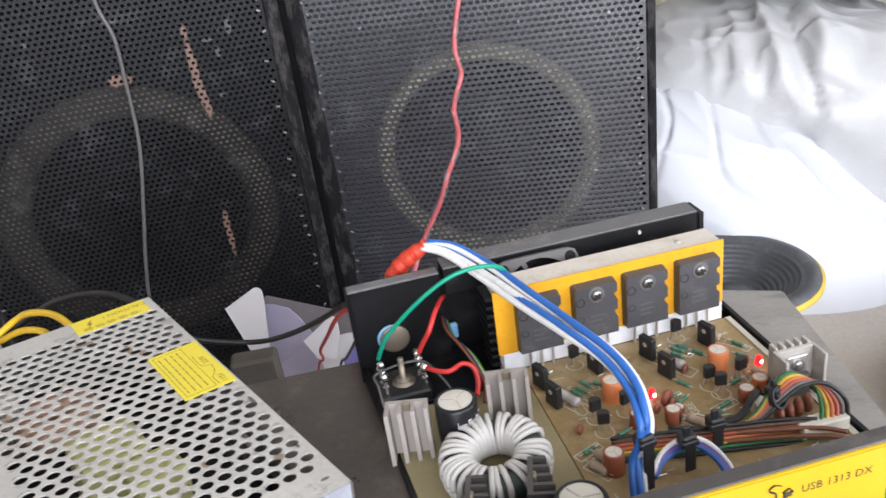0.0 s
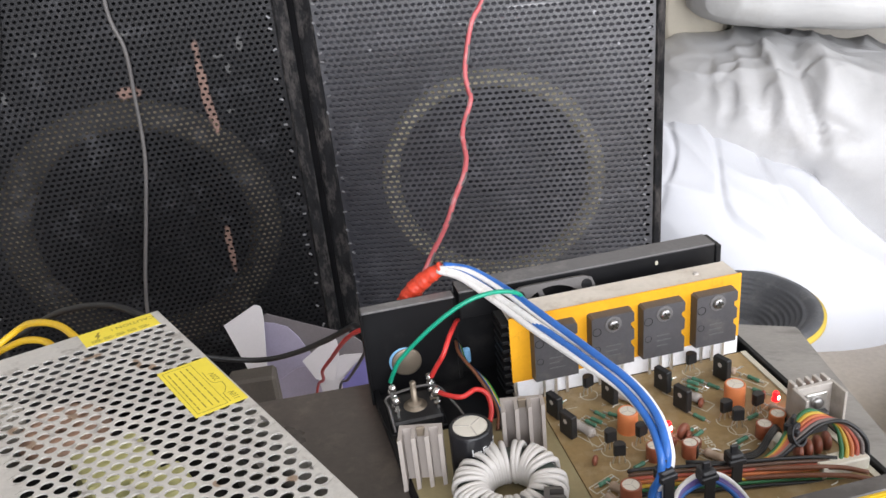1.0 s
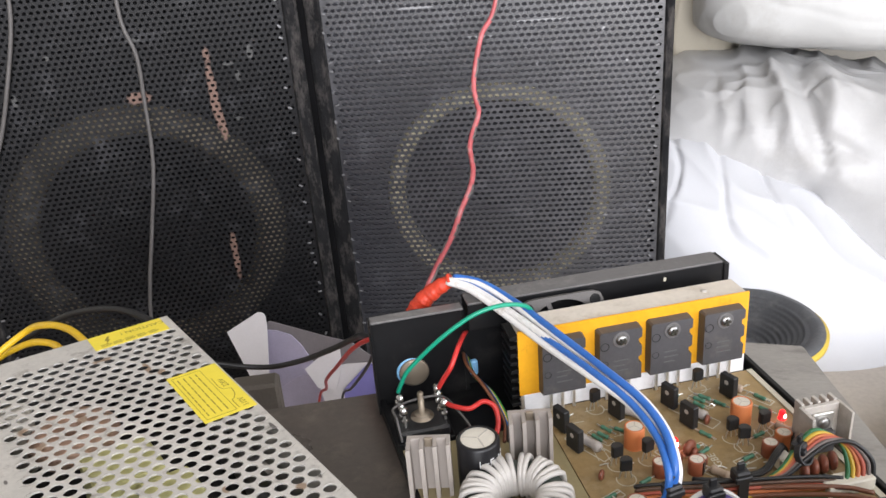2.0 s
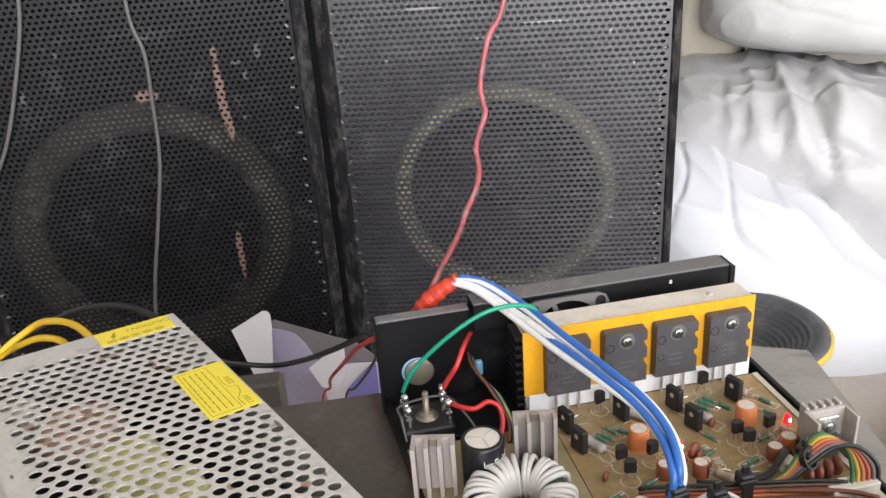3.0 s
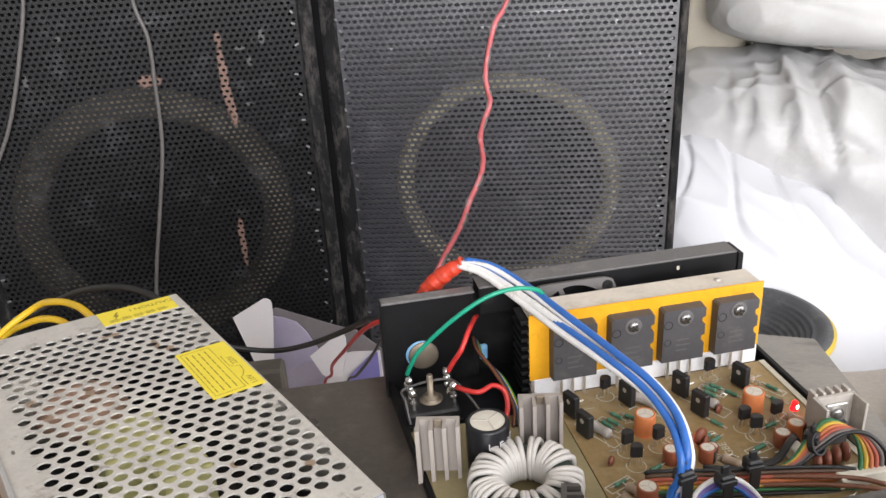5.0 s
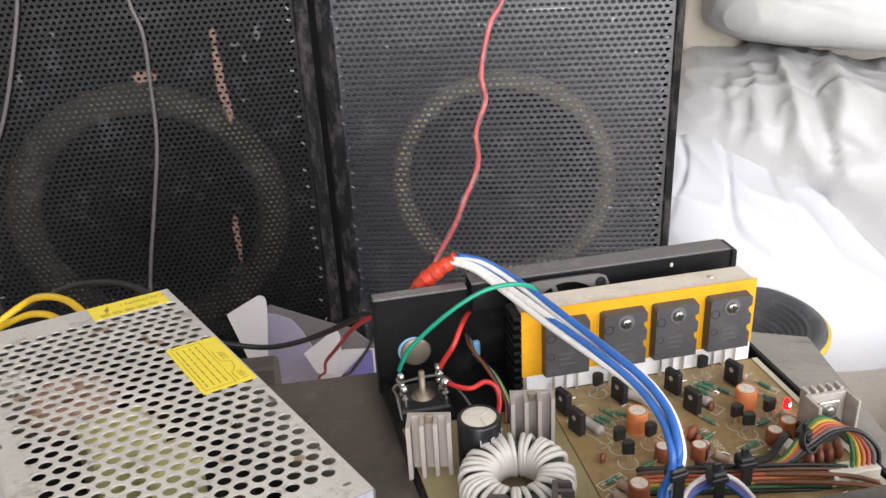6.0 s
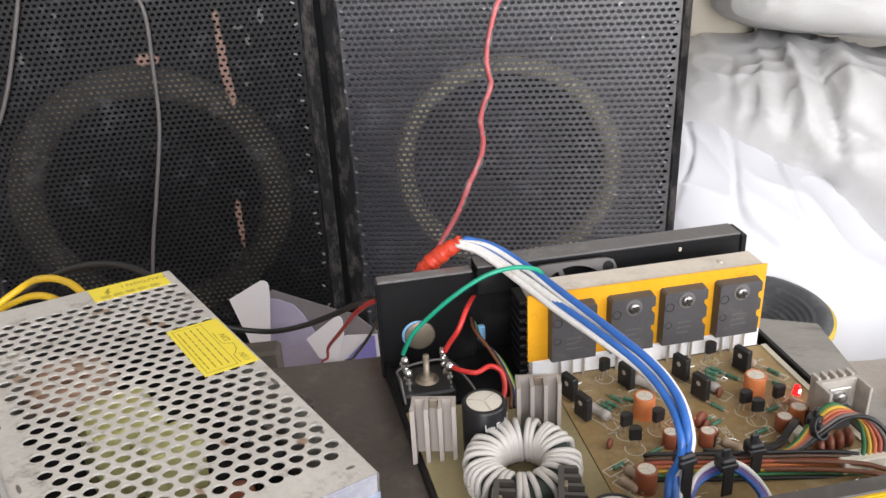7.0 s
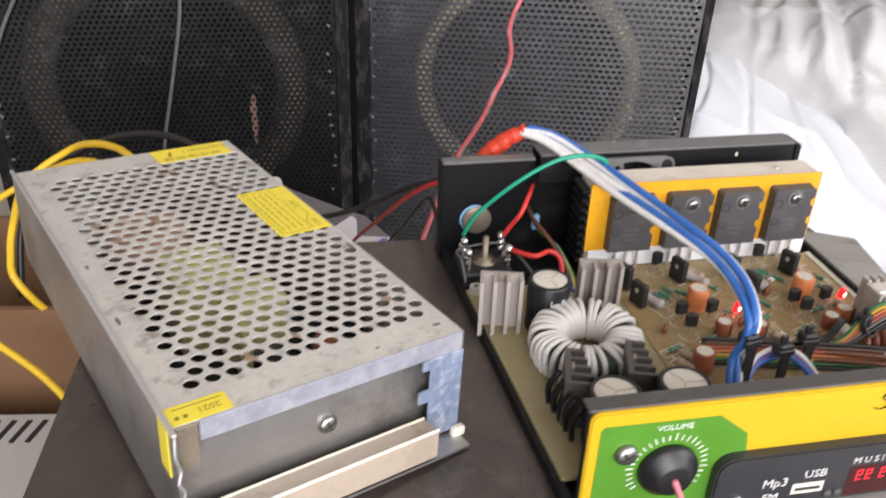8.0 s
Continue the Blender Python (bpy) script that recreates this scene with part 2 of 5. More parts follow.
M_cone_r = mat("hazed_cone", (0.10, 0.10, 0.115), 0.75, var=0.3, scale=20, grain=300, spec=0.2)
M_staple = mat("steel_staple", (0.24, 0.24, 0.25), 0.5, metal=0.7, var=0.3)
M_sack = mat("woven_sack_white", (0.59, 0.597, 0.625), 0.5, var=0.06, scale=9, grain=900, bump=0.3)
M_sack_grey = mat("woven_sack_grey", (0.49, 0.486, 0.485), 0.36, var=0.12, scale=14, grain=900, bump=0.4, dirt=(0.42, 0.41, 0.40), dirt_amount=0.2, dirt_scale=9)
M_sack_dull = mat("woven_sack_dull", (0.58, 0.58, 0.57), 0.65, var=0.10, scale=12, grain=900, bump=0.4, dirt=(0.48, 0.47, 0.45), dirt_amount=0.25, dirt_scale=10, spec=0.3)
M_sack_beige = mat("woven_sack_beige", (0.60, 0.55, 0.45), 0.6, var=0.12, scale=8, grain=700, bump=0.3)
M_alu = mat("aluminium", (0.66, 0.66, 0.67), 0.38, metal=0.75, var=0.1, scale=30, grain=500, bump=0.1, dirt=(0.5, 0.48, 0.46), dirt_amount=0.25, dirt_scale=50)
M_case = mat("zinc_case", (0.625, 0.60, 0.56), 0.42, metal=0.35, var=0.18, scale=35, grain=420, bump=0.3, dirt=(0.25, 0.22, 0.195), dirt_amount=0.22, dirt_scale=95)
M_case_side = mat("bare_metal_side", (0.43, 0.42, 0.41), 0.40, metal=0.9, var=0.15, scale=20, grain=300, bump=0.1, dirt=(0.25, 0.23, 0.2), dirt_amount=0.3, dirt_scale=30)
M_film = mat("grey_film", (0.24, 0.245, 0.285), 0.4, var=0.25, scale=90, grain=400, bump=0.3, dirt=(0.33, 0.33, 0.36), dirt_amount=0.5, dirt_scale=120)
M_film_b = mat("blue_film", (0.17, 0.21, 0.30), 0.4, var=0.35, scale=120, grain=500, bump=0.4, dirt=(0.40, 0.42, 0.47), dirt_amount=0.4, dirt_scale=190)
M_sink_dark = mat("dark_anodised", (0.075, 0.068, 0.063), 0.42, var=0.25, scale=80, grain=500, bump=0.1)
# shade inside cases and slots, given as a near-black colour
M_inside = mat("interior_shade", (0.02, 0.02, 0.02), 0.8, var=0.3)
M_yellow = mat("yellow_label", (0.82, 0.67, 0.06), 0.45, var=0.06, scale=40, grain=300, bump=0.03)
M_ink = mat("black_ink", (0.03, 0.028, 0.02), 0.6, var=0.1, bump=0)
M_black = mat("black_enamel", (0.006, 0.006, 0.0068), 0.45, var=0.3, scale=30, grain=500, bump=0.1, dirt=(0.025, 0.024, 0.023), dirt_amount=0.2, dirt_scale=40, spec=0.3)
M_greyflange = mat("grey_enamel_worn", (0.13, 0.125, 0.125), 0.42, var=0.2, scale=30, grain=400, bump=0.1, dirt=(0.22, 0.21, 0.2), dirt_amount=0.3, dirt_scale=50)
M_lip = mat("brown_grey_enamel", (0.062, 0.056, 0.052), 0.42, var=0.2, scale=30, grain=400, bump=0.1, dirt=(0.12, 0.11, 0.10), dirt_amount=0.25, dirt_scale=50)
M_rib = mat("dull_rib_aluminium", (0.385, 0.345, 0.315), 0.6, metal=0.15, var=0.16, scale=60, grain=400, bump=0.2, dirt=(0.25, 0.215, 0.18), dirt_amount=0.35, dirt_scale=60)
M_hs = mat("heatsink_aluminium", (0.50, 0.465, 0.425), 0.6, metal=0.15, var=0.14, scale=60, grain=400, bump=0.2, dirt=(0.36, 0.32, 0.27), dirt_amount=0.35, dirt_scale=60)
M_insul = mat("orange_insulator", (0.75, 0.36, 0.015), 0.4, var=0.1, scale=50, grain=300, bump=0.05, dirt=(0.35, 0.16, 0.02), dirt_amount=0.1, dirt_scale=60)
M_white_pl = mat("white_paste", (0.83, 0.83, 0.84), 0.6, var=0.08, scale=60, grain=400, bump=0.2)
M_epoxy = mat("black_epoxy", (0.066, 0.064, 0.068), 0.5, var=0.2, scale=60, grain=600, bump=0.12, dirt=(0.10, 0.095, 0.09), dirt_amount=0.25, dirt_scale=90)
M_lead = mat("tinned_lead", (0.7, 0.69, 0.66), 0.3, metal=0.9, var=0.1)
M_solder = mat("solder", (0.78, 0.78, 0.78), 0.2, metal=1.0, var=0.15, scale=300)
M_pcb = mat("brown_board", (0.29, 0.20, 0.088), 0.5, var=0.28, scale=50, grain=350, bump=0.15, dirt=(0.39, 0.30, 0.175), dirt_amount=0.45, dirt_scale=70)
M_pcb2 = mat("pale_board", (0.28, 0.235, 0.125), 0.5, var=0.15, scale=30, grain=300, bump=0.1, dirt=(0.24, 0.19, 0.10), dirt_amount=0.3, dirt_scale=30)
M_trace = mat("silkscreen", (0.55, 0.52, 0.42), 0.6, var=0.1, bump=0)
M_orange = mat("orange_sleeve", (0.62, 0.20, 0.07), 0.4, var=0.1, scale=80, bump=0.05)
M_brown = mat("brown_sleeve", (0.30, 0.09, 0.045), 0.4, var=0.1, scale=80, bump=0.05)
M_captop = mat("cap_top", (0.68, 0.64, 0.56), 0.45, metal=0.2, var=0.12, scale=60)
M_capblk = mat("black_sleeve", (0.011, 0.011, 0.013), 0.3, var=0.2, scale=60)
M_print = mat("white_print", (0.7, 0.7, 0.7), 0.6, var=0.1, bump=0)
M_core = mat("green_core", (0.045, 0.06, 0.05), 0.6, var=0.2, scale=80)
M_whitewire = mat("white_wire", (0.76, 0.745, 0.73), 0.42, var=0.1, scale=120, dirt=(0.5, 0.46, 0.40), dirt_amount=0.25, dirt_scale=120)
M_coilwire = mat("enamelled_white_wire", (0.60, 0.575, 0.545), 0.45, var=0.12, scale=120, dirt=(0.44, 0.40, 0.34), dirt_amount=0.3, dirt_scale=90)
M_bluewire = mat("blue_wire", (0.032, 0.135, 0.45), 0.38, var=0.14, scale=100)
M_redwire = mat("red_wire", (0.62, 0.04, 0.035), 0.38, var=0.12, scale=100)
M_pinkwire = mat("faded_red_wire", (0.55, 0.12, 0.13), 0.45, var=0.2, scale=60, dirt=(0.52, 0.30, 0.30), dirt_amount=0.35, dirt_scale=60)
M_greenwire = mat("green_wire", (0.01, 0.28, 0.17), 0.35, var=0.1, scale=100)
M_blkwire = mat("black_wire", (0.015, 0.015, 0.016), 0.4, var=0.2, scale=100)
M_greywire = mat("grey_wire", (0.12, 0.113, 0.11), 0.5, var=0.2, scale=100)
M_yelwire = mat("yellow_wire", (0.75, 0.48, 0.02), 0.4, var=0.1, scale=100)
M_brnwire = mat("brown_wire", (0.16, 0.06, 0.03), 0.4, var=0.1, scale=100)
M_grnwire2 = mat("leaf_green_wire", (0.04, 0.22, 0.05), 0.4, var=0.1, scale=100)
M_purwire = mat("purple_wire", (0.16, 0.12, 0.35), 0.4, var=0.1, scale=100)
M_tape = mat("red_tape", (0.60, 0.05, 0.02), 0.48, var=0.3, scale=160, grain=500, bump=0.9)
M_nylon = mat("black_nylon", (0.02, 0.02, 0.022), 0.45, var=0.2, scale=120)
M_conn = mat("cream_plastic", (0.72, 0.68, 0.58), 0.5, var=0.1, scale=100)
M_green_res = mat("green_resistor", (0.075, 0.20, 0.13), 0.5, var=0.25, scale=300)
M_ceramic = mat("mottled_ceramic", (0.40, 0.36, 0.33), 0.5, var=0.25, scale=220, grain=700, bump=0.2, dirt=(0.62, 0.60, 0.57), dirt_amount=0.4, dirt_scale=260)
M_tan_res = mat("tan_resistor", (0.42, 0.32, 0.24), 0.5, var=0.15, scale=200)
M_mica = mat("brown_disc", (0.22, 0.07, 0.04), 0.35, var=0.15, scale=200)
M_led = mat("led_lens", (0.7, 0.01, 0.01), 0.2, var=0.05, emit=(1.0, 0.01, 0.015), strength=2.2, bump=0)
M_led_core = mat("led_glow", (1, 0.6, 0.5), 0.3, emit=(1.0, 0.62, 0.5), strength=9.0, bump=0)
M_panel_y = mat("yellow_front", (0.58, 0.365, 0.012), 0.35, var=0.06, scale=30, grain=400, bump=0.03, dirt=(0.52, 0.36, 0.05), dirt_amount=0.12, dirt_scale=40)
M_panel_g = mat("green_front", (0.075, 0.225, 0.020), 0.35, var=0.1, scale=30, grain=400, bump=0.03)
M_module = mat("black_module", (0.030, 0.030, 0.034), 0.4, var=0.15, scale=60, grain=600, bump=0.05)
M_redwin = mat("red_window", (0.05, 0.006, 0.008), 0.2, var=0.1, bump=0)
M_redseg = mat("red_segments", (0.8, 0.02, 0.03), 0.4, emit=(1, 0.03, 0.04), strength=0.8, bump=0)
M_chrome = mat("chrome_screw", (0.36, 0.355, 0.35), 0.33, metal=1.0, var=0.25, scale=400)
M_paper = mat("white_card", (0.82, 0.79, 0.81), 0.6, var=0.05, scale=20, bump=0.05)
M_pink = mat("faded_pink", (0.62, 0.20, 0.24), 0.5, var=0.15, scale=200)
M_skyblue = mat("sky_blue_plastic", (0.22, 0.46, 0.72), 0.4, var=0.2, scale=150)
M_paper_v = mat("violet_card", (0.50, 0.46, 0.60), 0.45, var=0.12, scale=25, bump=0.05)
M_paper_d = mat("grey_card", (0.25, 0.225, 0.235), 0.6, var=0.15, scale=30, bump=0.1)
M_fadeink = mat("faded_ink", (0.26, 0.20, 0.025), 0.6, var=0.2, bump=0)
M_paper_b = mat("blue_print", (0.24, 0.22, 0.55), 0.6, var=0.08, scale=20, bump=0.05)
M_card = mat("brown_carton", (0.19, 0.10, 0.05), 0.8, var=0.15, scale=20, grain=200, bump=0.2)
M_whitebox = mat("white_enamel_box", (0.50, 0.49, 0.47), 0.5, var=0.06, scale=20, grain=200, bump=0.1)
M_rubber = mat("rubber_cone", (0.075, 0.077, 0.083), 0.55, var=0.25, scale=30, grain=300, dirt=(0.16, 0.16, 0.16), dirt_amount=0.4, dirt_scale=20)
M_basket = mat("yellow_basket", (0.62, 0.45, 0.06), 0.45, var=0.15, scale=30)
M_trafo = mat("trafo_tape", (0.62, 0.60, 0.27), 0.5, var=0.12, scale=60)
M_copper = mat("copper_winding", (0.42, 0.27, 0.19), 0.5, metal=0.1, var=0.35, scale=150)
M_oldcard = mat("old_card", (0.11, 0.095, 0.08), 0.8, var=0.2, scale=30)
M_dimprint = mat("dim_print", (0.10, 0.10, 0.10), 0.6, var=0.2, bump=0)
M_brass = mat("dull_brass", (0.30, 0.25, 0.19), 0.4, metal=0.6, var=0.2, scale=150)
M_chip = mat("small_package", (0.016, 0.016, 0.017), 0.45, var=0.2, scale=200, dirt=(0.06, 0.055, 0.05), dirt_amount=0.2, dirt_scale=200)

# ---------------------------------------------------------------- room
def wall(name, *dims):
    return tagged(part(name, bx(*dims), M_wall), "plain lime-washed workshop wall", "wall", kind="structure")


tagged(part("floor", bx(-2.2, 2.2, -1.8, 2.0, -0.15, -0.05), M_floor), "worn pale concrete workshop floor", "floor", kind="structure")
tagged(part("ceiling", bx(-2.32, 2.32, -1.92, 2.12, 2.7, 2.8), M_ceil), "plain painted ceiling", "ceiling", kind="structure")
wall("wall_north", -2.2, 2.2, 2.0, 2.12, -0.05, 2.7)
# unseen south wall; its opening is added for the fill lamp
bm = bmesh.new()
box(bm, -2.2, -0.3, -1.92, -1.8, -0.05, 2.7)
box(bm, 1.9, 2.2, -1.92, -1.8, -0.05, 2.7)
box(bm, -0.3, 1.9, -1.92, -1.8, 2.2, 2.7)
tagged(part("wall_south", bm, M_wall), "unseen lime-washed wall with an added opening for the fill lamp", "wall", kind="structure")
wall("wall_west", -2.32, -2.2, -1.92, 2.12, -0.05, 2.7)
bm = bmesh.new()
box(bm, 2.2, 2.32, -1.92, -1.0, -0.05, 2.7)
box(bm, 2.2, 2.32, 0.95, 2.12, -0.05, 2.7)
box(bm, 2.2, 2.32, -1.0, 0.95, 2.15, 2.7)
tagged(part("wall_east", bm, M_wall), "lime-washed wall with a wide open doorway", "wall", kind="structure")
tagged(part("ground", bx(-60, 60, -60, 60, -0.26, -0.16), M_floor), "pale dusty ground outside the doorway", "ground", kind="structure")

# ---------------------------------------------------------------- bench: a dark board on a box
TOP = 0.35
bench = thing("bench", pose(0, 0, 0), "dark grey painted board bench with worn edges", "bench")
outline = [(-0.060, -0.10), (0.1595, -0.10), (0.0595, 0.3915), (0.02, 0.376), (-0.0615, 0.3405), (-0.16, 0.3030), (-0.178, 0.232), (-0.1700, 0.2080), (-0.1438, 0.1421)]
part("board", prism(outline, TOP - 0.018, TOP, bevel=0.0015), M_board, bench)
# right piece split off so its paler colour can stand for reflected light
outline = [(0.161, -0.10), (0.24, -0.10), (0.170, 0.30), (0.1445, 0.4068), (0.105, 0.4085), (0.061, 0.3921)]
part("board", prism(outline, TOP - 0.018, TOP, bevel=0.0015), M_board_pale, bench, "bench board piece with sheen put into its pale colour")
bm = bx(-0.09, 0.13, -0.02, 0.30, -0.05, TOP - 0.0185, bevel=0.003)
part("support_box", bm, M_board_edge, bench)


# ---------------------------------------------------------------- speakers
def speaker(label, origin, yaw, x0, x1, height, depth, ring_c, ring_ro, ring_ri, grille, foot_z=-0.05, out=(0.0, 0.0), hole=(0.0068, 0.0021, 0.0018), rim=(0.016, 0.016)):
    """A loudspeaker box with a perforated front; local x along the front, y into the box, z up."""
    sp = thing("loudspeaker", pose(*origin, 1.6, 0, yaw), label, "loudspeaker", "loudspeaker boxes")
    t = 0.014
    # out widens the near-black sides into the shaded gap between boxes
    a0, a1 = x0 - out[0], x1 + out[1]
    part("bottom_panel", bx(a0, a1, 0.006, depth, foot_z, foot_z + t), M_cab, sp)
    part("top_panel", bx(a0, a1, 0.006, depth, height - t, height), M_cab, sp)
    part("side_panel", bx(a0, x0 + t, 0.006, depth, foot_z + t, height - t, bevel=0.002), M_cab, sp)
    part("side_panel", bx(x1 - t, a1, 0.006, depth, foot_z + t, height - t, bevel=0.002), M_cab, sp)
    part("back_panel", bx(x0 + t, x1 - t, depth - t, depth, foot_z + t, height - t), M_cab, sp)
    bm = bmesh.new()
    seg = 64
    cx, cz = ring_c
    # baffle with the opening for the cone
    by = 0.022
    outer = []
    inner = []
    for i in range(seg):
        a = 2 * math.pi * i / seg
        dx, dz = math.cos(a), math.sin(a)
        k = min(((x1 - t - cx) if dx > 0 else (cx - x0 - t)) / max(abs(dx), 1e-6), ((height - t - cz) if dz > 0 else (cz - foot_z - t)) / max(abs(dz), 1e-6))
        outer.append(bm.verts.new((cx + dx * k, by, cz + dz * k)))
        inner.append(bm.verts.new((cx + dx * ring_ro * 0.995, by, cz + dz * ring_ro * 0.995)))
    for i in range(seg):
        j = (i + 1) % seg
        bm.faces.new((outer[i], outer[j], inner[j], inner[i]))
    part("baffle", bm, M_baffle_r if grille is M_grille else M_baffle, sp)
    face = Matrix.Translation((cx, by, cz)) @ pose(0, 0, 0, 90)
    w = ring_ro - ring_ri
    part("surround", lathe([(ring_ro * 1.02, -0.004), (ring_ro, 0.006), (ring_ro - w * 0.3, 0.013), (ring_ri + w * 0.3, 0.013), (ring_ri, 0.004), (ring_ri * 0.985, -0.006)], 72, m=face), M_ring if grille is M_grille else M_ring_l, sp, "pale foam surround", True)
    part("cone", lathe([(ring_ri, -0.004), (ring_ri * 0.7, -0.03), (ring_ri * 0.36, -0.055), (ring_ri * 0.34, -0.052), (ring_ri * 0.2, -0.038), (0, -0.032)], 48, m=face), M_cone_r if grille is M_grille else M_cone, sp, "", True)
    # perforated steel front
    g0, g1 = rim
    me = perforated("grille", x0 + g0, x1 - g1, foot_z + 0.02, height - 0.02, hole[0], hole[1], 0.0014, 6, ry=hole[2])
    ob = link("grille", me, grille, sp, "black perforated steel grille with dust and worn paint")
    ob.matrix_local = pose(0, -0.001, 0, 90)
    for e in ((x0, x0 + g0, foot_z, height), (x1 - g1, x1, foot_z, height), (x0 + g0, x1 - g1, foot_z, foot_z + 0.02), (x0 + g0, x1 - g1, height - 0.02, height)):
        part("edge_trim", bx(e[0], e[1], -0.004, 0.006, e[2], e[3], bevel=0.002), M_strip, sp)
    st = bmesh.new()
    box(st, -0.0024, 0.0024, -0.0012, 0.0005, -0.0012, 0.0012, bevel=0.0004)
    sm = bpy.data.meshes.new("staple")
    st.to_mesh(sm)
    st.free()
    rnd = random.Random(int(abs(yaw) * 7))
    for side in (x0 + max(g0, 0.013) + 0.002, x1 - max(g1, 0.013) - 0.006):
        z = foot_z + 0.05
        while z < height - 0.03:
            s = link("staple", sm, M_staple, sp)
            s.matrix_local = pose(side + rnd.uniform(-0.003, 0.003), -0.0018, z, 0, rnd.uniform(-60, 60), 0)
            z += rnd.uniform(0.010, 0.034)
    return sp


add_streaks(M_grille_l, [(-0.043, 0.384, 0.0075, 0.066), (-0.053, 0.19, 0.006, 0.045), (-0.122, 0.388, 0.020, 0.010), (-0.039, 0.345, 0.005, 0.03)], (0.21, 0.135, 0.11))
add_streaks(M_grille_l, [(-0.022, 0.414, 0.010, 0.003), (0.003, 0.424, 0.005, 0.012), (-0.014, 0.400, 0.004, 0.009), (-0.021, 0.352, 0.009, 0.003), (-0.203, 0.440, 0.005, 0.004), (-0.115, 0.449, 0.012, 0.003), (-0.245, 0.40, 0.004, 0.010)], (0.085, 0.085, 0.085))
add_streaks(M_grille, [(0.127, 0.416, 0.004, 0.004), (0.054, 0.382, 0.003, 0.003), (0.153, 0.380, 0.003, 0.003), (-0.124, 0.396, 0.010, 0.002), (-0.010, 0.416, 0.030, 0.002), (0.060, 0.430, 0.040, 0.002), (-0.080, 0.452, 0.030, 0.002), (0.020, 0.470, 0.05, 0.002), (0.131, 0.193, 0.004, 0.002)], (0.24, 0.24, 0.255))
spk_r = speaker("black loudspeaker box with a dusty perforated steel grille", (-0.11, 0.950, 0), 9.3, -0.206, 0.203, 0.62, 0.30, (0.002, 0.2205), 0.1355, 0.117, M_grille, out=(0.004, 0.002), hole=(0.0077, 0.0030, 0.0020), rim=(0.022, 0.010))
spk_l = speaker("black loudspeaker box with a scuffed grille and rubbed bare streaks", (-0.364, 0.863, 0), 25, -0.345, 0.060, 0.64, 0.30, (-0.147, 0.218), 0.157, 0.124, M_grille_l, out=(0.0, 0.008))


# ---------------------------------------------------------------- sacks
def sack(label, m, size, material, seed, wrinkle=0.02, fold=1.0, power=2.6, lie=(5.0, 5.0, 1.3), creases=(), group="filled sacks"):
    """A filled woven sack: a swollen cushion with long soft folds and sharp creases; lie: how tight the folds run along each axis;
    creases: long folds over the front, from (x, z) to (x, z), with width and height."""
    sx, sy, sz = size
    nu, nv = 260, 170
    off = Vector((seed * 7.3, seed * 3.1, seed * 1.7))
    verts, faces = [], []

    def sp(a, p):
        return math.copysign(abs(a) ** (2 / p), a)

    for j in range(nv + 1):
        v = -math.pi / 2 + math.pi * j / nv
        for i in range(nu):
            u = 2 * math.pi * i / nu
            n = Vector((sp(math.cos(v), power) * sp(math.cos(u), power), sp(math.cos(v), power) * sp(math.sin(u), power), sp(math.sin(v), power)))
            p = Vector((n.x * sx, n.y * sy, n.z * sz))
            q = p + off
            d = noise.noise(q * 4.5) * 1.1
            warp = noise.noise_vector(q * 6) * 0.55
            w = Vector((q.x * lie[0], q.y * lie[1], q.z * lie[2]))
            soft = 1 - abs(noise.noise(w * 1.5 + warp))
            d += (soft ** 2 - 0.55) * 1.2 * fold
            mask = max(0.0, noise.noise(q * 3.7 + Vector((9, 4, 2))) + 0.45)
            sharp = 1 - abs(noise.noise(w * 3.1 + warp * 1.6))
            d += (sharp ** 4) * 0.7 * fold * mask
            cr = abs(noise.noise(Vector((q.x * 9 + q.z * 5, q.y * 7, q.z * 6 - q.x * 4)) + warp * 1.6))
            d -= max(0.0, 0.14 - cr) * 3.4 * fold * mask
            if p.y < 0:
                for x0, z0, x1, z1, width, rise in creases:
                    ax, az = x1 - x0, z1 - z0
                    t = ((p.x - x0) * ax + (p.z - z0) * az) / (ax * ax + az * az)
                    if -0.3 < t < 1.3:
                        t = min(1, max(0, t))
                        wob = 0.006 * noise.noise(Vector((p.x * 25, p.z * 25, seed)))
                        gap = math.hypot(p.x - x0 - t * ax, p.z - z0 - t * az) + wob
                        d += rise * 1.7 * math.exp(-abs(gap / width) ** 1.5) * math.sin(math.pi * (0.15 + 0.75 * t))
            verts.append(p + p.normalized() * d * wrinkle)
    for j in range(nv):
        for i in range(nu):
            a, b = j * nu + i, j * nu + (i + 1) % nu
            faces.append((a, b, b + nu, a + nu))
    me = bpy.data.meshes.new("sack")
    me.from_pydata(verts, [], faces)
    me.update()
    ob = link("sack", me, material, smooth=True)
    ob.matrix_world = m
    return tagged(ob, label, "sack", group)


sack("bright white woven sack lying full on the floor", pose(0.205, 1.205, 0.018, 0, 35, -6), (0.27, 0.17, 0.15), M_sack, 1, 0.017, 1.0, 2.4, (1.6, 5, 6))
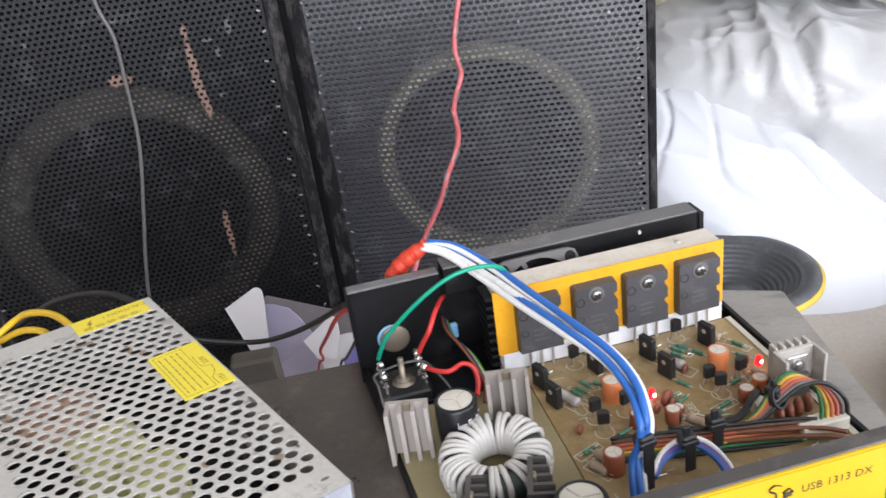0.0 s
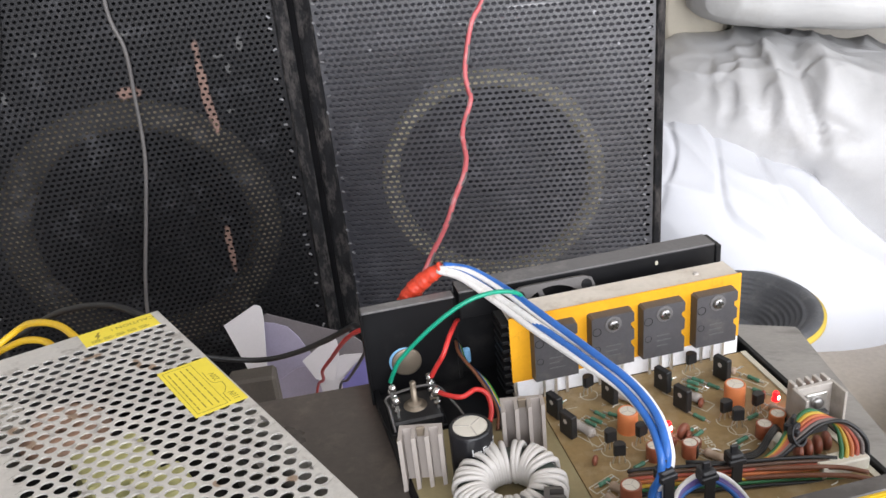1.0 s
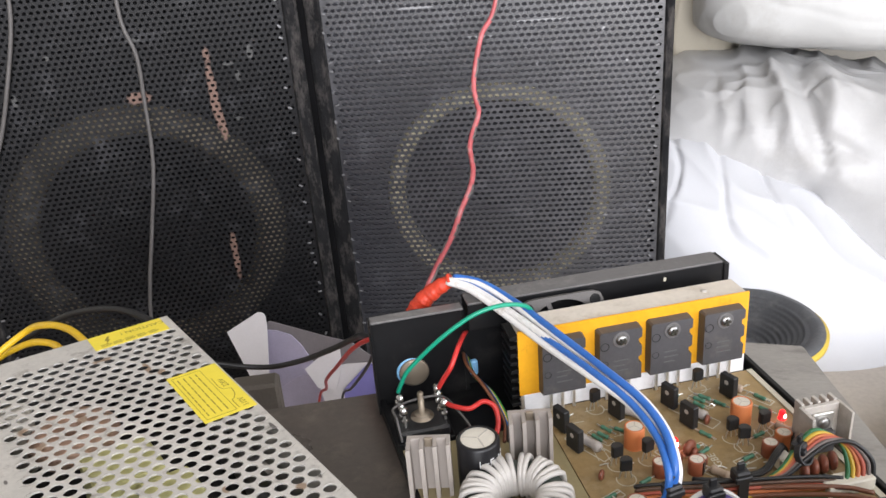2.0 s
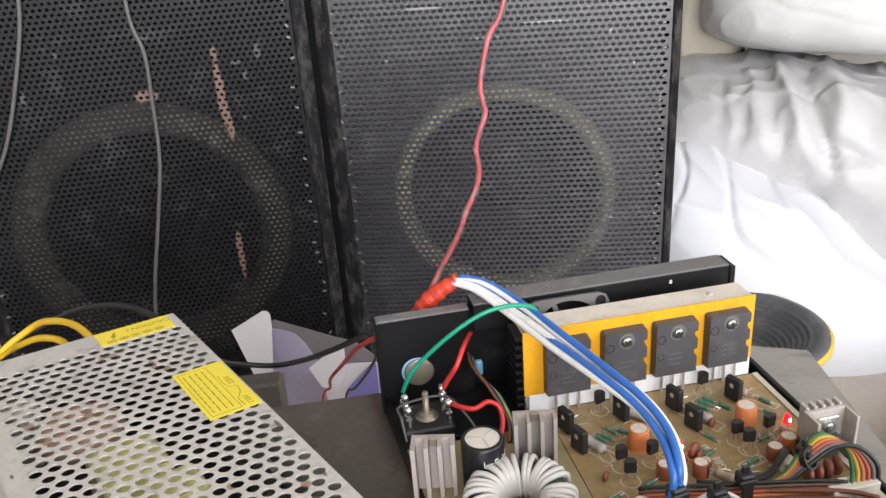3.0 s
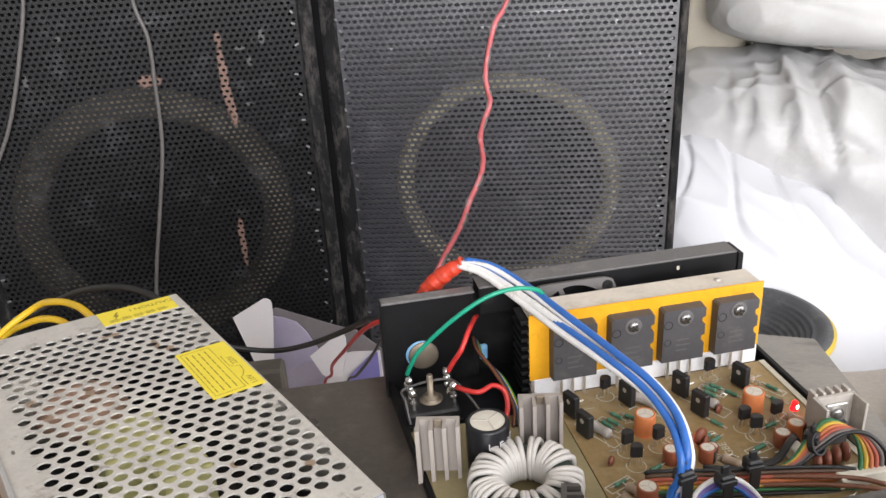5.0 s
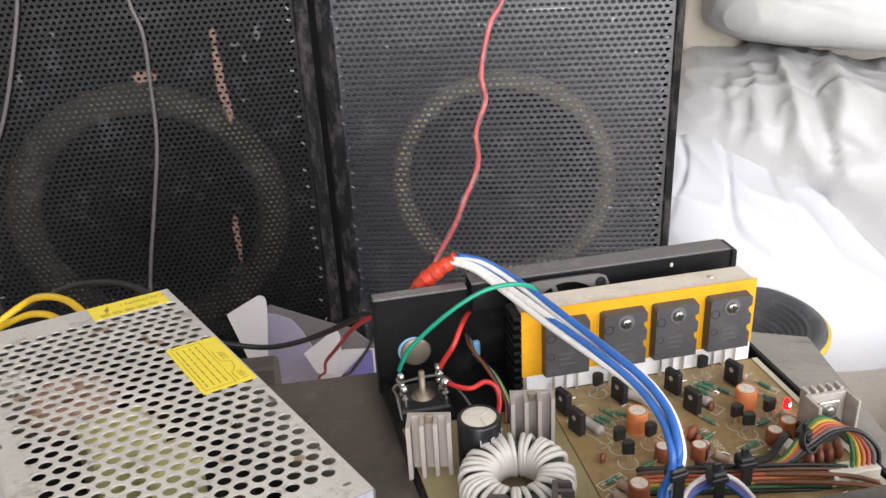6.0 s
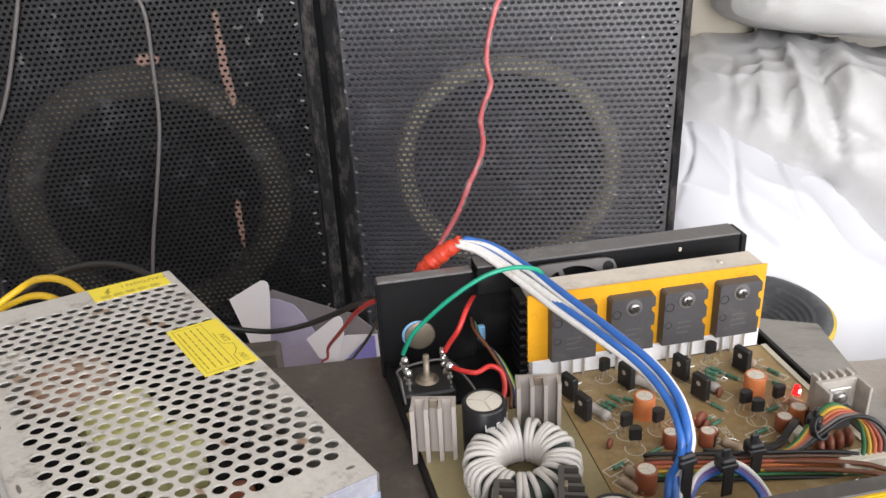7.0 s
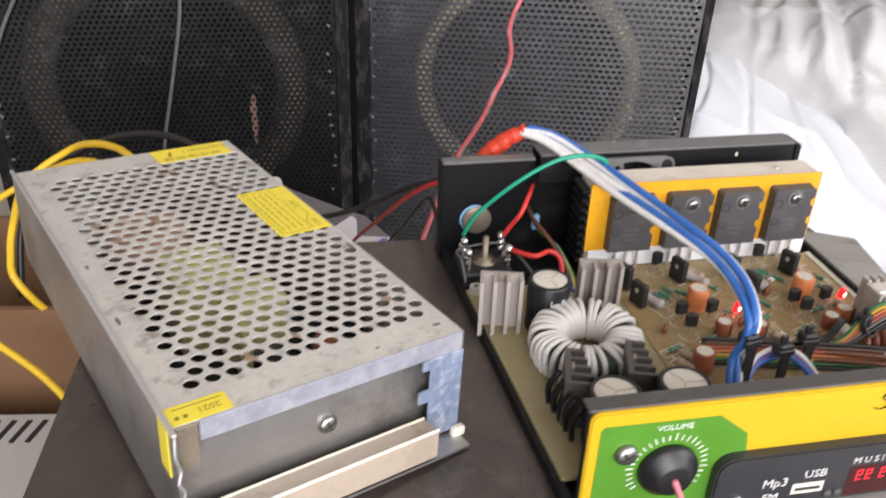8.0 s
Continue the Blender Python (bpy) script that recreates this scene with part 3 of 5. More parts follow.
FOLDS = [
    (-0.177, 0.182, -0.117, 0.077, 0.016, 1.0),
    (-0.144, 0.158, -0.101, 0.077, 0.012, -1.3),
    (-0.198, 0.182, -0.205, 0.094, 0.018, 0.33),
    (-0.22, 0.194, -0.185, 0.084, 0.015, 0.28),
    (-0.205, 0.17, -0.175, 0.093, 0.013, -0.33),
    (-0.227, 0.199, -0.249, 0.106, 0.018, 0.33),
    (-0.243, 0.166, -0.261, 0.1, 0.015, -0.28),
    (-0.242, 0.194, -0.295, 0.114, 0.021, 0.33),
    (-0.105, 0.129, -0.076, 0.182, 0.02, 0.9),
    (-0.112, 0.121, -0.065, 0.095, 0.014, -0.7),
    (-0.089, 0.09, -0.041, 0.035, 0.018, 0.6),
    (-0.135, 0.051, -0.09, 0.016, 0.018, -0.9),
    (-0.194, 0.195, -0.128, 0.205, 0.007, -1.0),
    (-0.164, 0.182, -0.101, 0.2, 0.02, 0.4),
]
sack("crumpled pale grey woven sack lying on another sack", pose(0.38, 1.335, 0.115, 8, 10, 4), (0.35, 0.17, 0.155), M_sack_grey, 2, 0.014, 0.8, 3.4, (8, 5, 1.5), FOLDS)
sack("taut off-white woven sack on top of the pile", pose(0.466, 1.47, 0.417, -9, 4, 3), (0.335, 0.2, 0.135), M_sack_dull, 3, 0.009, 0.8, 7.0, (3, 4, 5))
sack("beige sack wedged behind the loudspeaker box", pose(0.145, 1.50, 0.40, 0, 0, 0), (0.075, 0.12, 0.18), M_sack_beige, 4, 0.012, 0.7)
sack("small white sack at the foot of the bench", pose(0.46, 0.76, -0.01, 0, 0, 20), (0.12, 0.14, 0.055), M_sack, 5, 0.012, 1.0)

# ---------------------------------------------------------------- bare woofer on the floor
wf = thing("woofer", pose(0.178, 0.945, -0.05), "bare woofer with a ribbed grey cone and yellow basket", "woofer")
part("basket", lathe([(0.03, 0.016), (0.045, 0.018), (0.052, 0.06), (0.085, 0.092), (0.1, 0.10), (0.1035, 0.102), (0.1035, 0.108), (0.094, 0.108)], 48), M_basket, wf, "yellow pressed basket", True)
part("magnet", lathe([(0, 0.0), (0.05, 0.0), (0.05, 0.017), (0, 0.017)], 32), M_black, wf)
prof = [(0.1, 0.1085), (0.099, 0.112), (0.09, 0.114), (0.083, 0.109)]
for k in range(8):
    r = 0.08 - k * 0.006
    prof += [(r, 0.107 - k * 0.004), (r - 0.0025, 0.1095 - k * 0.004), (r - 0.004, 0.106 - k * 0.004)]
prof += [(0.025, 0.075), (0.018, 0.085), (0, 0.088)]
part("cone", lathe(prof, 56), M_rubber, wf, "ribbed grey rubber cone", True)


def lettering(name, text, m, size, material, parent, depth=0.0002):
    cu = bpy.data.curves.new(name, "FONT")
    cu.body, cu.size, cu.align_x, cu.align_y, cu.extrude = text, size, "CENTER", "CENTER", depth
    cu.resolution_u = 2
    tmp = bpy.data.objects.new(name, cu)
    me = bpy.data.meshes.new_from_object(tmp)
    bpy.data.objects.remove(tmp)
    ob = link(name, me, None, parent)
    ob.data.materials.clear()
    ob.data.materials.append(material)
    ob.matrix_local = m
    return ob


def screw_head(r, h, seg=16):
    bm = lathe([(0, h * 0.98), (r * 0.45, h), (r * 0.78, h * 0.86), (r * 0.95, h * 0.55), (r, h * 0.3), (r, 0)], seg)
    return bm


def cross_recess(parent, m, r, h):
    """A dark cross-shaped recess on a screw head, in millimetres."""
    bm = bmesh.new()
    box(bm, -r * 0.62, r * 0.62, -r * 0.11, r * 0.11, h * 0.78, h * 1.02)
    box(bm, -r * 0.11, r * 0.11, -r * 0.62, r * 0.62, h * 0.78, h * 1.02)
    ob = part("recess", bm, M_ink, parent)
    ob.matrix_local = m
    return ob


# ---------------------------------------------------------------- power supply
def power_supply():
    mm = 0.001
    W, Ln, H = 98 * mm, 199 * mm, 42 * mm
    ps = thing("power_supply", pose(-0.0187, 0.2116, 0.3925, -1.2, 3.3, 49.5), "metal switching power supply with perforated cover and yellow labels", "power supply")
    # perforated lid and its margins
    me = perforated("cover", -90 * mm, -0.6 * mm, 11.5 * mm, 186 * mm, 6.5 * mm, 2.48 * mm, 0.7 * mm, 12)
    link("cover", me, M_case, ps, "scuffed zinc perforated cover")
    t = 0.9 * mm
    part("cover_margin", bx(-97.2 * mm, -90 * mm, 11.5 * mm, 186 * mm, -t, 0), M_case, ps)
    part("cover_margin", bx(-97.2 * mm, -0.6 * mm, 0.8 * mm, 11.5 * mm, -t, 0), M_case, ps)
    part("cover_margin", bx(-97.2 * mm, -0.6 * mm, 186 * mm, Ln, -t, 0), M_case, ps)
    # rolled right-hand edge and side
    bm = bmesh.new()
    n = 5
    prof = [(-0.6 * mm, 0)] + [(-0.6 * mm + 0.9 * mm * math.sin(a), -0.9 * mm + 0.9 * mm * math.cos(a)) for a in [math.pi / 2 * k / n for k in range(1, n + 1)]] + [(0.3 * mm, -40 * mm), (-0.6 * mm, -40 * mm), (-0.6 * mm, -0.9 * mm)]
    a = [bm.verts.new((x, 0.8 * mm, z)) for x, z in prof]
    b = [bm.verts.new((x, Ln, z)) for x, z in prof]
    for i in range(len(prof) - 1):
        bm.faces.new((a[i], a[i + 1], b[i + 1], b[i]))
    part("side_cover", bm, M_case, ps)
    # left channel wall with its folded top lip
    bm = bmesh.new()
    box(bm, -98.4 * mm, -97.4 * mm, -4 * mm, Ln + 2 * mm, -42 * mm, 0.8 * mm, bevel=0.3 * mm)
    part("channel_wall", bm, M_case_side, ps, "bare shiny sheet-metal side wall")
    part("channel_base", bx(-97.4 * mm, -0.7 * mm, -9 * mm, Ln, -42 * mm, -41 * mm), M_case_side, ps)
    part("back_wall", bx(-97.3 * mm, -0.7 * mm, Ln - 1 * mm, Ln, -41 * mm, -1 * mm), M_case_side, ps)
    # front: folded flange with protective film, recessed wall, terminal cover
    part("front_flange", bx(-90 * mm, -0.7 * mm, 0, 0.8 * mm, -7 * mm, 0.1 * mm, bevel=0.3 * mm), M_film, ps, "flange with peeling bluish protective film")
    bm = bmesh.new()
    box(bm, -13 * mm, 0.2 * mm, -0.2 * mm, 0.75 * mm, -40 * mm, -7 * mm, bevel=0.3 * mm)
    box(bm, -16 * mm, -13 * mm, 0, 0.7 * mm, -11 * mm, -7 * mm)
    box(bm, -17 * mm, -13 * mm, 0, 0.7 * mm, -24 * mm, -19 * mm)
    part("front_tab", bm, M_film_b, ps, "tab with peeling bluish protective film")
    part("front_wall", bx(-97 * mm, -0.8 * mm, 4 * mm, 5 * mm, -41 * mm, -1 * mm), M_case_side, ps)
    sc = part("screw", screw_head(3.2 * mm, 2 * mm), M_chrome, ps, "", True)
    sc.matrix_local = pose(-49 * mm, 3.9 * mm, -20.6 * mm, 90)
    cross_recess(sc, pose(0, 0, 0, 0, 0, 25), 3.2 * mm, 2 * mm)
    bm = bmesh.new()
    outline = [(-9 * mm, -29 * mm), (0, -30.5 * mm), (0.5 * mm, -33 * mm), (0.5 * mm, -40 * mm), (-9 * mm, -40 * mm)]
    a = [bm.verts.new((-93 * mm, y, z)) for y, z in outline]
    b = [bm.verts.new((-14.5 * mm, y, z)) for y, z in outline]
    for i in range(len(outline)):
        j = (i + 1) % len(outline)
        bm.faces.new((a[i], a[j], b[j], b[i]))
    bm.faces.new(a)
    bm.faces.new(b[::-1])
    M_cover = mat("yellowed_plastic", (0.42, 0.345, 0.27), 0.3, var=0.12, scale=60, grain=400, bump=0.05, coat=0.4)
    tc = part("terminal_cover", bm, M_cover, ps, "yellowed plastic terminal cover")
    # highlights along the cover's edges, modelled as thin pale strips
    for y0, z0 in ((-9.3, -29.6), (-0.6, -31.0)):
        part("edge_highlight", bx(-93.2 * mm, -14.3 * mm, y0 * mm, (y0 + 1.0) * mm, z0 * mm, (z0 + 1.2) * mm, bevel=0.3 * mm), M_conn, tc, "pale strip standing for an edge highlight")
    part("foot_tab", bx(-3.5 * mm, 1.8 * mm, -3.4 * mm, 0, -42 * mm, -38.0 * mm, bevel=0.9 * mm), M_conn, ps)
    part("corner_fold", bx(-96.5 * mm, -90.5 * mm, -0.2 * mm, 0.6 * mm, -15 * mm, -0.2 * mm, bevel=0.2 * mm), M_brass, ps)
    part("wall_lip", bx(-99.0 * mm, -97.3 * mm, -4 * mm, Ln + 1.5 * mm, 0.5 * mm, 1.3 * mm, bevel=0.35 * mm), M_alu, ps, "bright bare folded lip")
    bm = tube([(-98.2 * mm, -4 * mm, 0.6 * mm), (-98.6 * mm, -4.4 * mm, -6 * mm), (-97.4 * mm, -4.2 * mm, -11 * mm), (-98.4 * mm, -4.6 * mm, -15 * mm), (-96.9 * mm, -4.2 * mm, -19 * mm), (-98.0 * mm, -4.2 * mm, -25 * mm), (-98.0 * mm, -4.1 * mm, -41 * mm)], 0.45 * mm, 6, 4)
    part("torn_edge", bm, M_alu, ps, "ragged bright torn edge")
    part("seal_end", bx(-98.75 * mm, -98.45 * mm, 1.2 * mm, 8.6 * mm, -17 * mm, 0.5 * mm), M_yellow, ps, "end of the yellow seal folded over the side")
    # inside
    # board coloured near-black for the shade under the cover
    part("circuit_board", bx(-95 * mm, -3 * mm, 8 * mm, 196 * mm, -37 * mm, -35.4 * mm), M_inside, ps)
    part("transformer", bx(-68 * mm, -42 * mm, 79 * mm, 106 * mm, -35 * mm, -4.5 * mm, bevel=1 * mm), M_trafo, ps, "transformer wrapped in yellow tape")
    part("transformer", bx(-55 * mm, -36 * mm, 57 * mm, 76 * mm, -35 * mm, -5 * mm, bevel=1 * mm), M_trafo, ps, "small transformer wrapped in yellow tape")
    part("coil", tube([(-64 * mm + 11 * mm * math.cos(k * math.pi / 8), 128 * mm + 11 * mm * math.sin(k * math.pi / 8), -8.5 * mm) for k in range(17)], 7 * mm, 10, 3), M_copper, ps, "copper choke coil", True)
    for x, y, r, mt in ((-26, 168, 9, M_capblk), (-47, 168, 9, M_capblk), (-20, 40, 5, M_capblk), (-36, 28, 5, M_brown), (-55, 30, 6, M_capblk), (-80, 165, 7, M_captop)):
        c = part("capacitor", lathe([(0, -7 * mm), (r * 0.9 * mm, -7 * mm), (r * mm, -8 * mm), (r * mm, -35 * mm)], 20), mt, ps, "", True)
        c.location = (x * mm, y * mm, 0)
    bm = bmesh.new()
    for k in range(5):
        box(bm, (-12 - 1.0 * k % 2) * mm, -9 * mm, (60 + 14 * k) * mm, (70 + 14 * k) * mm, -34 * mm, -12 * mm)
    part("heatsink", bm, M_case_side, ps)
    # stickers
    z = 0.00018

    def sticker(x0, x1, y0, y1, label):
        return part("sticker", prism([(x0 * mm, y0 * mm), (x1 * mm, y0 * mm), (x1 * mm, y1 * mm), (x0 * mm, y1 * mm)], 0.00004, z), M_yellow, ps, label)

    s1 = sticker(-23, -0.8, 89.5, 134.5, "yellow input voltage label with black print")
    s2 = sticker(-39.3, -4.2, 183, 198.6, "yellow caution sticker with a lightning mark")
    s3 = sticker(-97.3, -79.5, 1.0, 9.3, "small yellow warranty seal")
    tz = z + 0.00003
    lettering("print", "220V", pose(-4.6 * mm, 115.5 * mm, tz, 0, 0, 90), 3.6 * mm, M_fadeink, s1, 0.00002)
    lettering("print", "110V", pose(-4.2 * mm, 95.5 * mm, tz, 0, 0, 90), 3.6 * mm, M_fadeink, s1, 0.00002)
    bm = bmesh.new()
    for pts in (((-7.4, 122), (-7.4, 111.5), (-3.8, 109)), ((-3.8, 109), (-4.4, 104), (-6.4, 100.2)), ((-6.4, 100.2), (-7.4, 99), (-7.4, 92))):
        tube([(x * mm, y * mm, tz) for x, y in pts], 0.16 * mm, 4, 4, bm, 0.2)
    for x0, x1, y0, y1 in ((-21.4, -21.2, 91.5, 132.5), (-8.9, -8.7, 91.5, 132.5), (-21.4, -8.7, 91.5, 91.7), (-21.4, -8.7, 132.3, 132.5)):
        box(bm, x0 * mm, x1 * mm, y0 * mm, y1 * mm, z, tz + 0.00002)
    rnd = random.Random(4)
    for row in range(4):
        y = 94.0
        while y < 128:
            w = rnd.uniform(2.2, 6)
            box(bm, (-19.8 + row * 2.7) * mm, (-19.35 + row * 2.7) * mm, y * mm, min(y + w, 130) * mm, z, tz + 0.00002)
            y += w + 1.1
    part("print", bm, M_fadeink, s1)
    lettering("print", "CAUTION !", pose(-14.5 * mm, 193.5 * mm, tz, 0, 0, 180), 4.2 * mm, M_fadeink, s2, 0.00002)
    bm = prism([(-31 * mm, 194.6 * mm), (-33.5 * mm, 190.3 * mm), (-32.2 * mm, 190.5 * mm), (-33.2 * mm, 187.2 * mm), (-30.3 * mm, 191.4 * mm), (-31.5 * mm, 191.3 * mm), (-30.0 * mm, 194.6 * mm)], z, tz + 0.00002)
    part("print", bm, M_fadeink, s2)
    bm = bmesh.new()
    for row in range(3):
        for k in range(5):
            box(bm, (-36 + k * 5.6) * mm, (-32 + k * 5.6 + row % 2) * mm, (184.6 + row * 1.1) * mm, (185.1 + row * 1.1) * mm, z, tz)
    part("print", bm, M_fadeink, s2)
    lettering("print", "2021", pose(-85.5 * mm, 4.6 * mm, tz, 0, 0, 180), 3.4 * mm, M_fadeink, s3, 0.00002)
    bm = bmesh.new()
    for k in range(2):
        box(bm, (-95.5 + k * 2.4) * mm, (-94.2 + k * 2.4) * mm, 3 * mm, 4.5 * mm, z, tz)
    box(bm, -95 * mm, -81 * mm, 7.4 * mm, 7.8 * mm, z, tz)
    part("print", bm, M_fadeink, s3)
    return ps


add_streaks(M_case, [(-0.081, 0.131, 0.004, 0.005), (-0.078, 0.116, 0.003, 0.005), (-0.060, 0.125, 0.003, 0.004), (-0.066, 0.021, 0.0035, 0.004), (-0.049, 0.025, 0.002, 0.008), (-0.060, 0.018, 0.003, 0.002), (-0.026, 0.150, 0.002, 0.009), (-0.040, 0.172, 0.007, 0.002), (-0.022, 0.142, 0.003, 0.006), (-0.033, 0.045, 0.002, 0.003), (-0.012, 0.030, 0.003, 0.003)], (0.34, 0.25, 0.18))
add_streaks(M_case, [(-0.003, 0.070, 0.0012, 0.006), (-0.004, 0.032, 0.0012, 0.004), (-0.006, 0.008, 0.0025, 0.0012), (-0.002, 0.120, 0.001, 0.004), (-0.094, 0.06, 0.001, 0.004), (-0.093, 0.10, 0.0012, 0.003), (-0.030, 0.006, 0.0015, 0.0010)], (0.16, 0.15, 0.14))
power_supply()

# ---------------------------------------------------------------- amplifier with its lid off
AMP = pose(-0.056, 0.3282, TOP, 0, 0, 25)
amp = thing("amplifier", AMP, "open black audio amplifier with exposed circuit boards and yellow front", "amplifier")


def A(u, v, z):
    """Chassis millimetres (along the back, towards the front, up) to local metres."""
    return Vector((u, -v, z)) * 0.001


def abox(u0, u1, v0, v1, z0, z1, bevel=0.0, bm=None):
    bm = bm or bmesh.new()
    box(bm, u0 / 1000, u1 / 1000, -v1 / 1000, -v0 / 1000, z0 / 1000, z1 / 1000, bevel / 1000)
    return bm


def awire(name, pts, r, material, parent=amp, label="", seg=8, n=8):
    return part(name, tube([A(*p) for p in pts], r / 1000, seg, n), material, parent, label, True)


# tray, side lips and back
part("tray", prism([A(9, 168, 0)[:2], A(177, 168, 0)[:2], A(177, -5, 0)[:2], A(-2, -5, 0)[:2]], 0.0004, 0.0016), M_black, amp)
part("side_lip", prism([A(9.2, 166, 0)[:2], A(12, 166, 0)[:2], A(1.5, 1, 0)[:2], A(-1.5, 1, 0)[:2]], 0.0016, 0.0052), M_black, amp)
part("side_lip", abox(174.2, 176.8, 9, 156, 1.6, 8, 0.4), M_black, amp)
part("back_panel", abox(-1.5, 41.5, -1, 0.4, 1.6, 49.6), M_black, amp)
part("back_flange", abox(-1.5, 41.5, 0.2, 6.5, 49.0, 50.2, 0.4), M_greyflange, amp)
part("side_flange", abox(-2.4, -1.4, -0.5, 8, 1.6, 50, 0.3), M_black, amp)
part("back_panel", abox(43.5, 170.5, -5.8, -4.6, 1.6, 51), M_black, amp)
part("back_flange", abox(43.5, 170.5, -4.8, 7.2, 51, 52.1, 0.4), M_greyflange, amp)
part("flange_drop", abox(43.5, 170.5, 6.2, 7.2, 38, 51, 0.2), M_black, amp)
part("end_cap", abox(170.5, 173.6, -5.8, 8, 1.6, 51, 0.5), M_black, amp)
part("panel_web", abox(41.6, 43.4, -5.5, 0.3, 1.6, 46), M_black, amp)
chip = part("paint_chip", abox(139.6, 141, 7.2, 7.5, 46.6, 48.6, 0.3), M_trace, amp, "chipped paint")

# round socket plug in the back panel
p = part("socket_disc", lathe([(0, 1.2), (6.4, 1.2), (7.2, 0.8), (7.2, 0)], 28), M_brass, amp, "round metal socket disc", True)
p.matrix_local = Matrix.Translation(A(16.7, 0.6, 17.4)) @ pose(0, 0, 0, 90) @ Matrix.Scale(0.001, 4)
p = part("blue_disc", lathe([(0, 0.4), (7.0, 0.4), (7.3, 0.1), (7.3, 0)], 28), M_skyblue, amp, "pale blue disc behind the socket", True)
p.matrix_local = Matrix.Translation(A(15.7, 0.45, 17.8)) @ pose(0, 0, 0, 90) @ Matrix.Scale(0.001, 4)
part("blue_sleeve", abox(43.6, 47.4, 0.5, 3.6, 11, 19, 0.8), M_skyblue, amp)

# cooling fan behind the heatsink
def fan_plate(half, r, z0, z1, seg=48):
    """A square plate with rounded corners and a round opening."""
    bm = bmesh.new()
    rings = []
    for zz in (z0, z1):
        outer, inner = [], []
        for k in range(seg):
            a = 2 * math.pi * k / seg
            c, s = math.cos(a), math.sin(a)
            q = (abs(c) ** 9 + abs(s) ** 9) ** (-1 / 9)
            outer.append(bm.verts.new((half * q * c, half * q * s, zz)))
            inner.append(bm.verts.new((r * c, r * s, zz)))
        rings.append((outer, inner))
    (o0, i0), (o1, i1) = rings
    for k in range(seg):
        j = (k + 1) % seg
        bm.faces.new((o1[k], o1[j], i1[j], i1[k]))
        bm.faces.new((o0[j], o0[k], i0[k], i0[j]))
        bm.faces.new((o0[k], o0[j], o1[j], o1[k]))
        bm.faces.new((i0[j], i0[k], i1[k], i1[j]))
    return bm


M_fan = mat("dusty_fan_plastic", (0.105, 0.098, 0.095), 0.6, var=0.2, scale=80, grain=500, bump=0.1, dirt=(0.17, 0.16, 0.15), dirt_amount=0.35, dirt_scale=90)
fan = part("fan", lathe([(18.6, 0), (20.0, 0), (20.0, 10), (18.6, 10), (18.6, 0)], 40), M_fan, amp, "dusty dark grey plastic cooling fan", True)
fan.matrix_local = Matrix.Translation(A(87, 5.4, 28.2)) @ pose(0, 0, 0, 78) @ Matrix.Scale(0.001, 4)
part("front_plate", fan_plate(20.6, 18.6, 8.0, 10.2), M_fan, fan)
part("back_plate", fan_plate(20.6, 18.6, 0.0, 2.0), M_fan, fan)
for k in range(7):
    part("blade", bx(6, 17.8, -0.7, 0.7, 1.5, 6.5, m=Matrix.Rotation(k * 2 * math.pi / 7, 4, "Z") @ Matrix.Rotation(0.7, 4, "X") @ Matrix.Translation((0, 0, -1))), M_black, fan)
part("hub", lathe([(0, 8.2), (7, 8.2), (8, 7.4), (8, 0.5), (0, 0.5)], 24), M_black, fan)
for sx in (-1, 1):
    for sy in (-1, 1):
        part("screw_hole", lathe([(0, 10.25), (1.6, 10.25), (1.9, 10.4), (2.6, 10.4), (2.7, 10.2)], 16), M_black, fan).location = (16.3 * sx, 16.3 * sy, 0)
for k in range(4):
    part("fan_strut", bx(6, 19.0, -1.1, 1.1, 8.2, 10.1, m=Matrix.Rotation(0.35 + k * math.pi / 2, 4, "Z")), M_fan, fan)
part("bearing_cap", lathe([(0, 10.2), (8.5, 10.2), (9, 9.6), (9, 8.4)], 24), M_fan, fan)

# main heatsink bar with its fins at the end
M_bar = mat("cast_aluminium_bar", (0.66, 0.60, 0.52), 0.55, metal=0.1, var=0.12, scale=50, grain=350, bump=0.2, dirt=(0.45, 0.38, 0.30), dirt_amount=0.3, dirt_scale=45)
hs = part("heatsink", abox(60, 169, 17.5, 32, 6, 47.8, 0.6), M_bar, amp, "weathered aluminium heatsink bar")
for k in range(9):
    part("fin", abox(56, 60.2, 17.5, 31.5, 9 + k * 4.3, 10.8 + k * 4.3, 0.2), M_black, hs)
part("insulator", abox(59.2, 169.4, 32.2, 33.0, 15.5, 48.3), M_insul, amp, "orange insulating sheet")
part("paste_strip", abox(61, 169, 32.2, 33.4, 6.5, 15.5, 0.2), M_white_pl, amp, "white strip under the transistors")
q = part("screw", screw_head(2.6, 1.8), M_chrome, amp, "", True)
q.matrix_local = Matrix.Translation(A(70, 24, 47.8)) @ Matrix.Scale(0.001, 4)
q = part("screw", screw_head(1.4, 0.8), M_hs, amp, "", True)
q.matrix_local = Matrix.Translation(A(151, 25, 47.8)) @ Matrix.Scale(0.001, 4)


